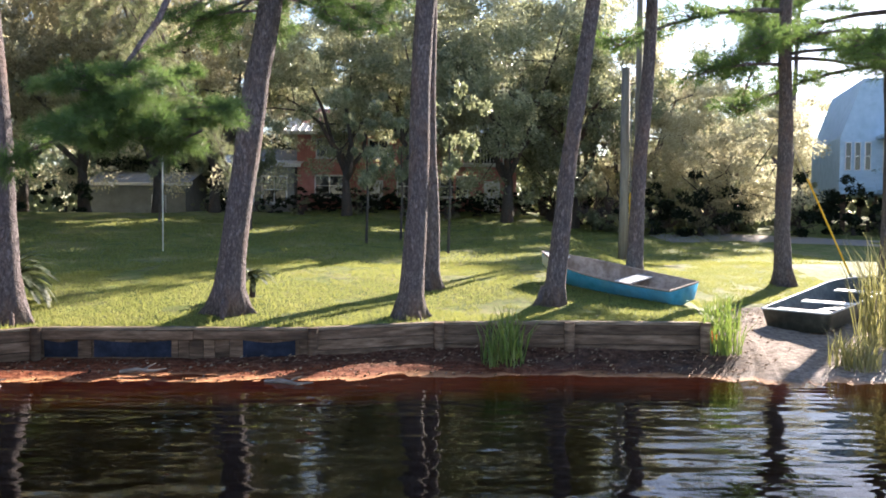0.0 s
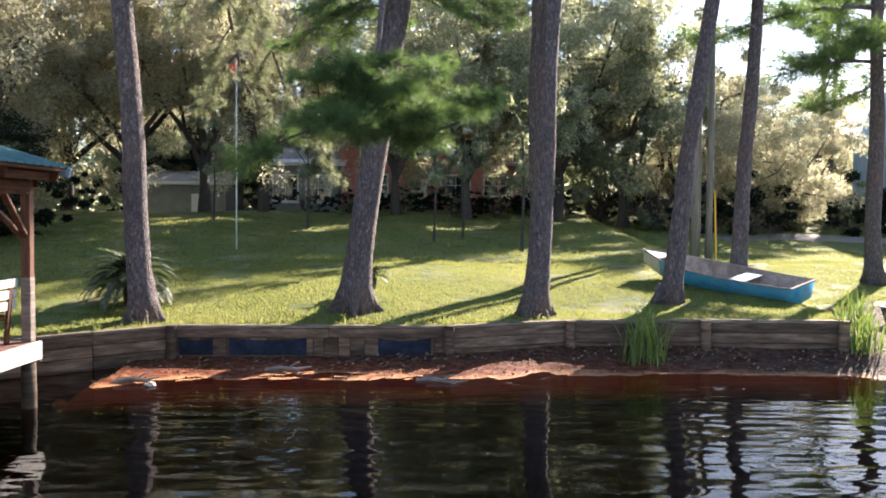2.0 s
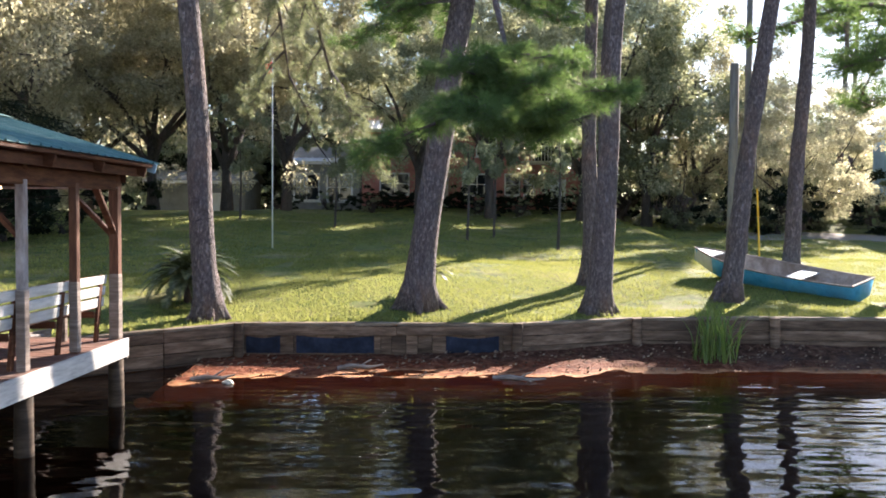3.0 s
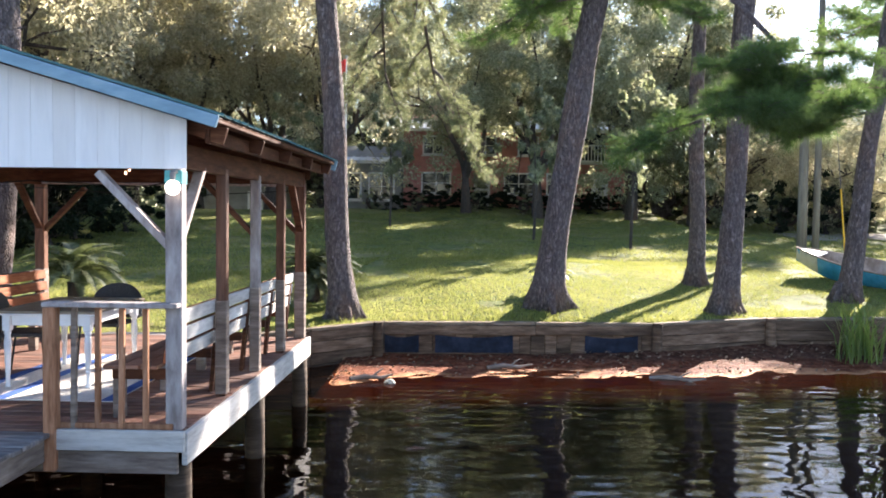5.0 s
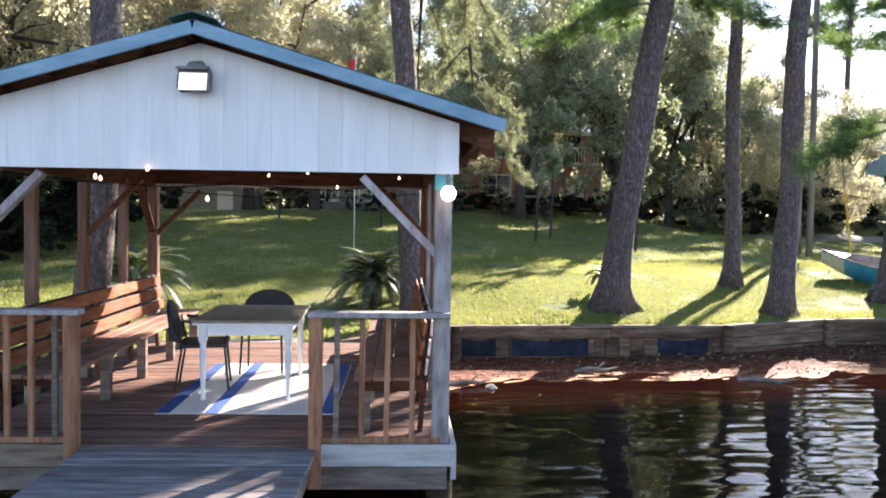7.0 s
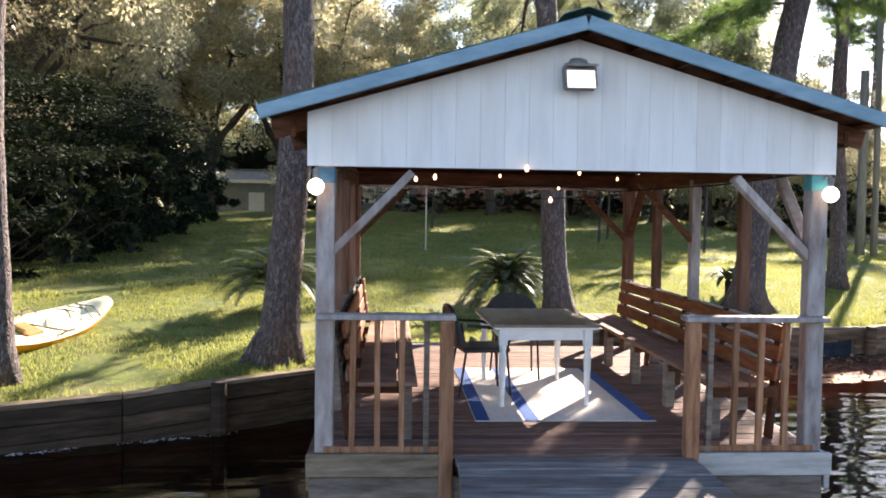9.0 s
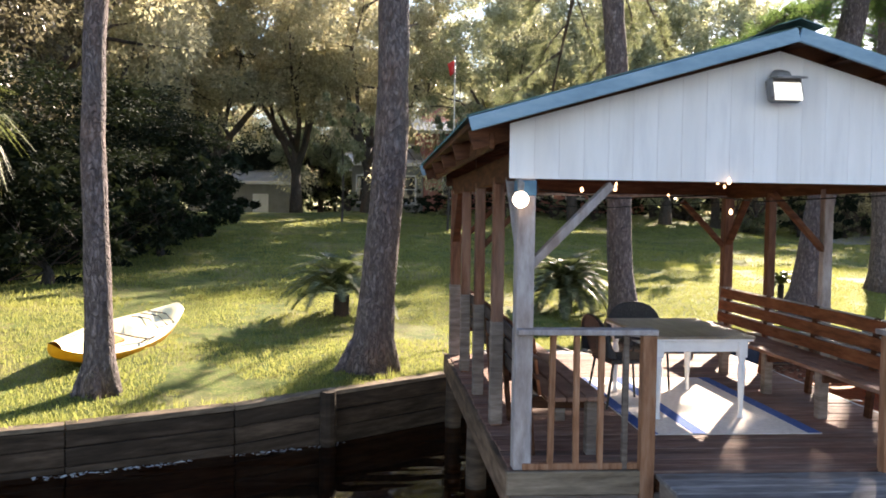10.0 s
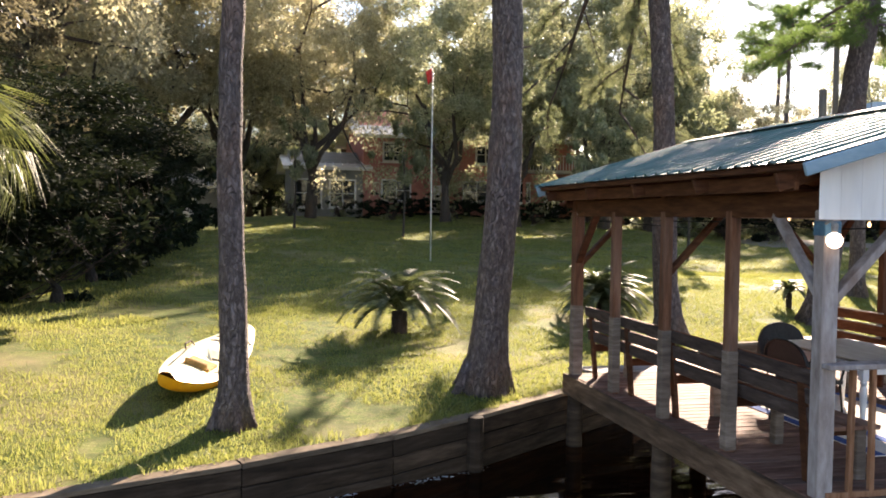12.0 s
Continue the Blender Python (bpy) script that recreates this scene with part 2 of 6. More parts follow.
M["rug_blue"] = surface("blue_rug_stripe", (0.04, 0.08, 0.24), (0.06, 0.12, 0.34), (0.1, 0.18, 0.42), 40, rough=0.95, bump=0.4)
M["lamp_grey"] = surface("grey_lamp_housing", (0.12, 0.12, 0.12), (0.2, 0.2, 0.2), (0.28, 0.28, 0.28), 15, rough=0.5, bump=0.1)
M["lamp_glass"] = glow("flood_glass", (1, 0.97, 0.82), 0.27)
M["bulb"] = glow("warm_bulb", (1.0, 0.82, 0.6), 1.1)
M["small_bulb"] = glow("small_warm_bulb", (1.0, 0.6, 0.3), 1.15)
M["cable"] = surface("black_cable", (0.01, 0.01, 0.01), (0.02, 0.02, 0.02), (0.03, 0.03, 0.03), 20)
M["boat_blue"] = surface("blue_boat_paint", (0.03, 0.27, 0.52), (0.06, 0.4, 0.7), (0.13, 0.5, 0.78), 5, rough=0.45, bump=0.1, stain=(0.2, 0.33, 0.42), amount=0.5)
M["boat_inside"] = surface("dirty_boat_inside", (0.16, 0.13, 0.11), (0.27, 0.23, 0.2), (0.4, 0.36, 0.32), 6, rough=0.8, stain=(0.13, 0.09, 0.06), amount=0.7)
M["boat_white"] = surface("worn_white_paint", (0.5, 0.5, 0.5), (0.68, 0.68, 0.67), (0.78, 0.78, 0.77), 7, rough=0.5, bump=0.15)
M["jon"] = surface("olive_aluminium", (0.035, 0.038, 0.03), (0.065, 0.068, 0.055), (0.125, 0.125, 0.105), 6, rough=0.55, bump=0.2, metal=0.3)
M["kayak"] = surface("yellow_kayak_plastic", (0.75, 0.29, 0.008), (0.86, 0.38, 0.012), (0.88, 0.46, 0.03), 5, rough=0.4, bump=0.06, vary=0.03)
M["kayak_top"] = surface("pale_kayak_deck", (0.86, 0.74, 0.38), (0.88, 0.81, 0.52), (0.89, 0.85, 0.66), 5, rough=0.45, bump=0.06, vary=0.03)
M["kayak_seat"] = surface("tan_seat_pad", (0.3, 0.16, 0.05), (0.42, 0.25, 0.09), (0.5, 0.33, 0.14), 20)
M["strap"] = surface("dark_webbing", (0.04, 0.03, 0.025), (0.08, 0.06, 0.05), (0.13, 0.1, 0.08), 20)
M["pink"] = surface("pink_stucco", (0.42, 0.175, 0.145), (0.53, 0.235, 0.2), (0.61, 0.3, 0.26), 2.5, rough=0.9, bump=0.2, vary=0.03)
M["grey_wall"] = surface("grey_siding", (0.22, 0.22, 0.21), (0.28, 0.28, 0.265), (0.34, 0.34, 0.325), 2, rough=0.85, vary=0.04)
M["blue_wall"] = surface("pale_blue_siding", (0.34, 0.48, 0.6), (0.42, 0.57, 0.7), (0.5, 0.64, 0.76), 2, rough=0.7, vary=0.04)
M["pale_roof"] = surface("pale_metal_roof", (0.5, 0.5, 0.5), (0.65, 0.65, 0.64), (0.75, 0.75, 0.74), 2, rough=0.38, metal=0.6, vary=0.03)
M["trim_white"] = surface("white_trim", (0.66, 0.66, 0.65), (0.76, 0.76, 0.75), (0.82, 0.82, 0.81), 4, rough=0.6, vary=0.03)
M["yellow"] = surface("yellow_plastic", (0.7, 0.36, 0.01), (0.8, 0.45, 0.02), (0.84, 0.52, 0.05), 8, rough=0.5, vary=0.03)
M["flag_red"] = surface("faded_red_cloth", (0.55, 0.04, 0.04), (0.7, 0.07, 0.06), (0.78, 0.12, 0.1), 8, rough=0.85)
M["pole_wood"] = surface("grey_pole_wood", (0.14, 0.12, 0.095), (0.22, 0.195, 0.16), (0.31, 0.28, 0.23), 7, (1, 1, 0.12), 0.85, 0.4, vary=0.12)
M["pole_metal"] = surface("white_pole", (0.5, 0.5, 0.47), (0.62, 0.62, 0.58), (0.7, 0.7, 0.67), 6, rough=0.45)
M["drive_sand"] = surface("grey_sandy_drive", (0.2, 0.18, 0.16), (0.31, 0.28, 0.25), (0.4, 0.37, 0.33), 9, rough=0.95)
M["rope"] = surface("pale_rope", (0.4, 0.36, 0.28), (0.55, 0.5, 0.4), (0.66, 0.6, 0.5), 30)
gm, gt, gp = nodes_of("window_glass")
gp.inputs["Base Color"].default_value, gp.inputs["Roughness"].default_value, gp.inputs["IOR"].default_value = (0.02, 0.025, 0.03, 1), 0.05, 1.5
M["glass"] = gm


def lawn_material():
    m, t, p = nodes_of("lawn")
    v = coords(t)
    fine, tuft, broad = noise_of(t, v, 38, 5, 0.7), noise_of(t, v, 5.5, 4, 0.65), noise_of(t, v, 0.45, 4, 0.6)
    c = ramp(t, fine, ((0.28, (0.036, 0.066, 0.015)), (0.5, (0.128, 0.168, 0.036)), (0.72, (0.32, 0.305, 0.105))))
    c = mix(t, c, (0.2, 0.15, 0.075), ramp(t, tuft, ((0.48, (0, 0, 0)), (0.7, (0.7,) * 3))))
    c = mix(t, c, (0.055, 0.08, 0.02), ramp(t, noise_of(t, v, 2.2, 5, 0.7), ((0.47, (0, 0, 0)), (0.6, (0.75,) * 3))))
    c = mix(t, c, (0.34, 0.275, 0.15), ramp(t, broad, ((0.52, (0, 0, 0)), (0.7, (0.55,) * 3))))
    t.links.new(c, p.inputs["Base Color"])
    p.inputs["Roughness"].default_value, p.inputs["Specular IOR Level"].default_value = 0.85, 0.15
    bumped(t, p, fine, 0.6, 0.03)
    return m


def sand_material():
    m, t, p = nodes_of("river_sand")
    v = coords(t)
    g = t.nodes.new("ShaderNodeNewGeometry")
    s = t.nodes.new("ShaderNodeSeparateXYZ")
    t.links.new(g.outputs["Position"], s.inputs[0])
    fine, broad, clod = noise_of(t, v, 24, 6, 0.7), noise_of(t, v, 1.3, 4), noise_of(t, v, 6.5, 5, 0.75)

    def span(value, a, b):
        n = t.nodes.new("ShaderNodeMapRange")
        n.inputs["From Min"].default_value, n.inputs["From Max"].default_value = a, b
        t.links.new(value, n.inputs[0])
        return n.outputs[0]

    grey = ramp(t, fine, ((0.3, (0.035, 0.026, 0.021)), (0.55, (0.075, 0.057, 0.047)), (0.75, (0.13, 0.106, 0.09))))
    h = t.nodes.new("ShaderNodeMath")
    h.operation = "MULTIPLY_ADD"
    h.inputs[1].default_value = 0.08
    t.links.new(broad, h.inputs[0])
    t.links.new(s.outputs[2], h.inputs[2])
    red = ramp(t, clod, ((0.3, (0.05, 0.011, 0.004)), (0.5, (0.16, 0.043, 0.016)), (0.72, (0.36, 0.15, 0.085))))
    litter = ramp(t, clod, ((0.35, (0.02, 0.012, 0.008)), (0.65, (0.13, 0.075, 0.05))))
    grey = mix(t, litter, grey, ramp(t, broad, ((0.5, (0, 0, 0)), (0.62, (0.95,) * 3))))
    # darker towards the wall foot: its shade is mixed in with the litter
    red = mix(t, red, litter, ramp(t, span(h.outputs[0], 0.09, 0.15), ((0, (0, 0, 0)), (1, (0.75,) * 3))))
    top = mix(t, red, grey, span(s.outputs[0], -0.5, 5.0))
    pale = ramp(t, clod, ((0.3, (0.12, 0.09, 0.07)), (0.5, (0.27, 0.215, 0.175)), (0.7, (0.44, 0.37, 0.31))))
    top = mix(t, top, pale, span(s.outputs[0], 5.4, 6.6))
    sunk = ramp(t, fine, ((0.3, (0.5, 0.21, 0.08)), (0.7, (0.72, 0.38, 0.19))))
    # near-black with depth: the light lost in deep water is put into colour
    deep_black = ramp(t, fine, ((0.3, (0.0015, 0.0018, 0.0018)), (0.7, (0.004, 0.0045, 0.004))))
    c = mix(t, mix(t, deep_black, sunk, span(h.outputs[0], -0.15, -0.02)), top, span(h.outputs[0], 0.03, 0.07))
    t.links.new(c, p.inputs["Base Color"])
    t.links.new(ramp(t, span(h.outputs[0], 0.05, 0.2), ((0, (0.7,) * 3), (1, (0.95,) * 3))), p.inputs["Roughness"])
    p.inputs["Specular IOR Level"].default_value = 0.1
    bumped(t, p, clod, 0.9, 0.07)
    return m


def water_material():
    """A tea-brown river: a clear mirror-like face over tinted water; the ripples are relief."""
    m, t, p = nodes_of("river_water")
    t.nodes.remove(p)
    v = coords(t, (0.55, 1.5, 1))
    a, b = noise_of(t, v, 2.6, 0.6, 0.5), noise_of(t, coords(t, (0.3, 0.9, 1)), 1.0, 1, 0.5)
    calm = noise_of(t, coords(t), 0.12, 2)
    h = t.nodes.new("ShaderNodeMath")
    h.operation = "MULTIPLY_ADD"
    h.inputs[1].default_value = 2.2
    t.links.new(b, h.inputs[0])
    t.links.new(a, h.inputs[2])
    bp = add(t, "ShaderNodeBump", Distance=0.026)
    t.links.new(ramp(t, calm, ((0.35, (0.35,) * 3), (0.65, (1, 1, 1)))), bp.inputs["Strength"])
    t.links.new(h.outputs[0], bp.inputs["Height"])
    fr = add(t, "ShaderNodeFresnel", IOR=1.33)
    t.links.new(bp.outputs[0], fr.inputs["Normal"])
    gl = add(t, "ShaderNodeBsdfGlossy", Roughness=0.0)
    t.links.new(bp.outputs[0], gl.inputs["Normal"])
    tp = add(t, "ShaderNodeBsdfTransparent", Color=(0.8, 0.34, 0.12, 1))
    ms = t.nodes.new("ShaderNodeMixShader")
    t.links.new(fr.outputs[0], ms.inputs[0])
    t.links.new(tp.outputs[0], ms.inputs[1])
    t.links.new(gl.outputs[0], ms.inputs[2])
    t.links.new(ms.outputs[0], t.nodes["Material Output"].inputs[0])
    return m


M["lawn"], M["sand"], M["water"] = lawn_material(), sand_material(), water_material()

# ---- mesh helpers ----
class Geo:
    """Collects vertices and faces; link() makes one mesh object of them."""

    def __init__(self):
        self.v, self.f = [], []

    def put(self, vs, fs, m=None):
        n = len(self.v)
        self.v += [tuple(m @ Vector(p)) for p in vs] if m else [tuple(p) for p in vs]
        self.f += [tuple(i + n for i in f) for f in fs]
        return self

    def box(self, size, m, c=0.006):
        """A box with its edges taken off by c; m puts its centre."""
        hx, hy, hz = (s / 2 for s in size)
        c = min(c, hx * 0.45, hy * 0.45, hz * 0.45)
        vs, fs, key = [], [], {}
        for sx in (-1, 1):
            for sy in (-1, 1):
                for sz in (-1, 1):
                    for a in range(3):
                        p = [sx * (hx - c), sy * (hy - c), sz * (hz - c)]
                        p[a] = (sx * hx, sy * hy, sz * hz)[a]
                        key[sx, sy, sz, a] = len(vs)
                        vs.append(p)
        for a in range(3):
            b, d = (a + 1) % 3, (a + 2) % 3
            for s in (-1, 1):
                q = []
                for u, w in ((-1, -1), (1, -1), (1, 1), (-1, 1)):
                    k = [0, 0, 0]
                    k[a], k[b], k[d] = s, u, w
                    q.append(key[(*k, a)])
                fs.append(q if s > 0 else q[::-1])
            for u in (-1, 1):
                for w in (-1, 1):
                    k0, k1 = [0, 0, 0], [0, 0, 0]
                    k0[a], k1[a] = -1, 1
                    k0[b] = k1[b] = u
                    k0[d] = k1[d] = w
                    q = [key[(*k0, b)], key[(*k1, b)], key[(*k1, d)], key[(*k0, d)]]
                    fs.append(q if u * w > 0 else q[::-1])
        for sx in (-1, 1):
            for sy in (-1, 1):
                for sz in (-1, 1):
                    q = [key[sx, sy, sz, a] for a in range(3)]
                    fs.append(q if sx * sy * sz > 0 else q[::-1])
        return self.put(vs, fs, m)

    def beam(self, a, b, w, h, c=0.006, up=(0, 0, 1)):
        """A timber from a to b, w wide and h high."""
        a, b = Vector(a), Vector(b)
        y = (b - a).normalized()
        x = y.cross(Vector(up)).normalized()
        z = x.cross(y)
        m = Matrix((x, y, z)).transposed().to_4x4()
        m.translation = (a + b) / 2
        return self.box((w, (b - a).length, h), m, c)

    def tube(self, pts, radii, n=8, caps=True, rough=0.0, seed=0):
        pts = [Vector(p) for p in pts]
        if not hasattr(radii, "__len__"):
            radii = [radii] * len(pts)
        rings, ref = [], Vector((0.31, 0.95, 0.07))
        vs, fs = [], []
        for i, (p, r) in enumerate(zip(pts, radii)):
            d = (pts[min(i + 1, len(pts) - 1)] - pts[max(i - 1, 0)]).normalized()
            x = d.cross(ref)
            x = (x if x.length > 0.01 else d.cross(Vector((1, 0, 0)))).normalized()
            y = d.cross(x)
            for k in range(n):
                a = math.tau * k / n
                q = p + (x * math.cos(a) + y * math.sin(a)) * r
                if rough:
                    q += (x * math.cos(a) + y * math.sin(a)) * r * rough * noise.noise(q * 3.1 + Vector((seed, 0, 0)))
                vs.append(q)
        for i in range(len(pts) - 1):
            for k in range(n):
                fs.append((i * n + k, i * n + (k + 1) % n, (i + 1) * n + (k + 1) % n, (i + 1) * n + k))
        if caps:
            fs += [tuple(range(n))[::-1], tuple((len(pts) - 1) * n + k for k in range(n))]
        return self.put(vs, fs)

    def lathe(self, profile, n=12, m=None):
        """profile: (radius, height) pairs round z."""
        vs = [(r * math.cos(math.tau * k / n), r * math.sin(math.tau * k / n), z) for r, z in profile for k in range(n)]
        fs = [(i * n + k, i * n + (k + 1) % n, (i + 1) * n + (k + 1) % n, (i + 1) * n + k) for i in range(len(profile) - 1) for k in range(n)]
        fs += [tuple(range(n))[::-1], tuple((len(profile) - 1) * n + k for k in range(n))]
        return self.put(vs, fs, m)

    def mesh(self, name, smooth=False):
        me = bpy.data.meshes.new(name)
        me.from_pydata(self.v, [], self.f)
        if smooth:
            me.shade_smooth()
        return me


def part(name, geo, material, parent=None, label="", smooth=False, m=None):
    me = geo.mesh(name, smooth) if isinstance(geo, Geo) else geo
    if not me.materials:
        me.materials.append(M[material])
    ob = new(name, me)
    if parent:
        ob.parent = parent
    if m is not None:
        ob.matrix_local = m
    return tagged(ob, label)


def empty(name, label, category, m=None, group="", kind=""):
    ob = new(name)
    ob.empty_display_size = 0.2
    if m is not None:
        ob.matrix_world = m
    return tagged(ob, label, category, group, kind)


def quads(name, verts, faces_n, material):
    """A mesh of loose blades from an array of shape (n, corners, 3)."""
    me = bpy.data.meshes.new(name)
    n, k = verts.shape[:2]
    me.vertices.add(n * k)
    me.vertices.foreach_set("co", verts.astype(np.float32).ravel())
    me.loops.add(n * k)
    me.loops.foreach_set("vertex_index", np.arange(n * k, dtype=np.int32))
    me.polygons.add(n)
    me.polygons.foreach_set("loop_start", np.arange(0, n * k, k, dtype=np.int32))
    me.update(calc_edges=True)
    me.materials.append(M[material])
    return me


RNG = np.random.default_rng(7)


def unit(n, rng=RNG):
    v = rng.normal(size=(n, 3))
    return v / np.linalg.norm(v, axis=1)[:, None]


def leaves_at(c, length, width, rng, droop=0.0, lean=None, small=False):
    """Leaves with their base at the places c: four-cornered, or three-cornered where they are small."""
    n = len(c)
    d = unit(n, rng) if lean is None else lean + 0.55 * unit(n, rng)
    d[:, 2] -= droop
    d /= np.linalg.norm(d, axis=1)[:, None]
    s = np.cross(d, unit(n, rng))
    s /= np.linalg.norm(s, axis=1)[:, None] + 1e-9
    L = (length * rng.uniform(0.65, 1.35, n))[:, None]
    W = (width * rng.uniform(0.7, 1.3, n))[:, None] / 2
    if small:
        return np.stack([c - s * W, c + s * W, c + d * L], axis=1)
    bend = np.cross(d, s) * L * 0.12
    return np.stack([c, c + d * L * 0.5 + s * W + bend, c + d * L, c + d * L * 0.5 - s * W + bend], axis=1)


# ---- lie of the land ----
# the bulkhead's corners: place, and height of the cap
WALL_NODES = ((-31, 5.7, 0.5), (-24.5, 7.7, 0.5), (-18.4, 9.72, 0.5), (-16.4, 10.42, 0.51), (-14.75, 11.04, 0.55), (-13.68, 11.43, 0.64), (-10.6, 13.47, 0.66),
              (-7.66, 15.92, 0.68), (-2.48, 16.15, 0.69), (-0.05, 16.92, 0.72), (2.5, 16.5, 0.8), (5.1, 16.37, 0.825))
SHORE = ((-400, -90), (-40, 2.9)) + tuple(p[:2] for p in WALL_NODES[1:]) + ((5.7, 17.2), (6.7, 20.6), (10, 22.0), (14, 23.0), (40, 26), (400, 60))
EDGE = ((-9.2, 13.2), (-8.3, 13.55), (-6.5, 13.95), (-4.5, 14.25), (-2.0, 14.55), (0.2, 15.0), (2.7, 15.2), (4.7, 15.1), (6.0, 14.5), (12, 14.6))


def shore_y(x):
    return float(np.interp(x, [p[0] for p in SHORE], [p[1] for p in SHORE]))


def cap_z(x):
    return float(np.interp(x, [p[0] for p in WALL_NODES] + [6.5], [p[2] for p in WALL_NODES] + [0.64]))


def lawn_z(x, y):
    s = max(0.0, y - shore_y(x))
    k = min(1.0, max(0.0, (x + 13.0) / 5.0))
    far = min(s, 35.0)
    left = 0.38 * (1 - math.exp(-(s / 5.0) ** 2)) + 0.01 * far + 0.0013 * far * far
    right = 0.48 * (1 - math.exp(-(s / 4.2) ** 2)) + 0.0015 * far * far + 0.22 * math.exp(-((x + 5.0) / 3.0) ** 2) * (1 - math.exp(-s / 0.6))
    rise = cap_z(x) - 0.035 + left + (right - left) * k
    return rise + (0.05 * noise.noise(Vector((x * 0.35, y * 0.35, 0))) + 0.02 * noise.noise(Vector((x * 1.3, y * 1.3, 5)))) * min(1.0, s / 1.5)


def bed_z(x, s):
    """Height of the sand and river bottom, s metres out from the shore line."""
    beach = min(1.0, max(0.0, (x - 5.2) / 1.2))
    mud = min(1.0, max(0.0, (x + 9.5) / 1.2))
    reach = max(0.8, shore_y(x) - float(np.interp(x, [p[0] for p in EDGE], [p[1] for p in EDGE])) + 0.3 * noise.noise(Vector((x * 0.6, 0.0, 3.0))))
    top = (0.1 + 0.03 * min(7.0, max(0.0, x + 4.5))) * mud - 1.4 * (1 - mud)
    shelf = top * (1 - s / reach) ** 1.25 if s < reach else -0.13 * (s - reach) - 0.3 * max(0.0, s - reach - 1.1) ** 1.4
    shelf += 0.045 * noise.noise(Vector((x * 0.7, s * 1.2, 1.0))) + 0.035 * noise.noise(Vector((x * 1.7, s * 2.6, 2.0))) + 0.025 * noise.noise(Vector((x * 6.1, s * 7.0, 4.0)))
    if mud < 1:
        shelf = shelf * mud + (1 - mud) * min(shelf, -1.4)
    wide = max(1.5, reach)
    sand = 0.6 - 0.6 * min(1.0, s / wide) ** 0.85 if s < wide else -0.12 * (s - wide) - 0.1 * max(0.0, s - wide - 1.4) ** 1.4
    sand += 0.07 * noise.noise(Vector((x * 1.2, s * 1.2, 8.0))) + 0.03 * noise.noise(Vector((x * 3.6, s * 3.6, 6.0)))
    return max(-3.0, shelf * (1 - beach) + sand * beach)


def sheet(name, xs, ss, height, material, label, category):
    g = Geo()
    for s in ss:
        for x in xs:
            y = shore_y(x) + s
            g.v.append((x, y, height(x, y, s)))
    n = len(xs)
    for j in range(len(ss) - 1):
        for i in range(n - 1):
            q = (j * n + i, j * n + i + 1, (j + 1) * n + i + 1, (j + 1) * n + i)
            g.f.append(q)
    return tagged(part(name, g, material, None, "", True), label, category, kind="structure")


near_x = list(np.arange(-26, 14.01, 0.2)) + [15, 16, 18, 20]
XS = [-400, -200, -100, -60, -40, -32] + near_x + [24, 30, 40, 60, 100, 200, 400]
SS = [0, 0.15, 0.3, 0.5, 0.75] + list(np.arange(1, 12, 0.4)) + list(np.arange(12, 45, 1.2)) + [50, 60, 80, 120, 200, 400, 900]
sheet("ground", XS, SS, lambda x, y, s: lawn_z(x, y), "lawn", "sunlit yellow-green lawn with worn dry patches above the river", "lawn")
SB = [0, -0.1] + list(-np.arange(0.2, 8, 0.13)) + [-9, -11, -14, -20, -40, -120]
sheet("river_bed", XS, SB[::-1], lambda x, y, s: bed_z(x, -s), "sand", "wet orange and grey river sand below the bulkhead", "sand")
g = Geo()
g.put([(-500, -400, 0), (500, -400, 0), (500, 60, 0), (-500, 60, 0)], [(0, 1, 2, 3)])
tagged(part("water", g, "water"), "dark tea-brown river water with soft ripples", "river", kind="structure")

# ---- timber bulkhead along the lawn ----
wall = empty("wall_bulkhead", "weathered timber retaining wall between lawn and water", "retaining wall", kind="structure")
rnd = random.Random(4)


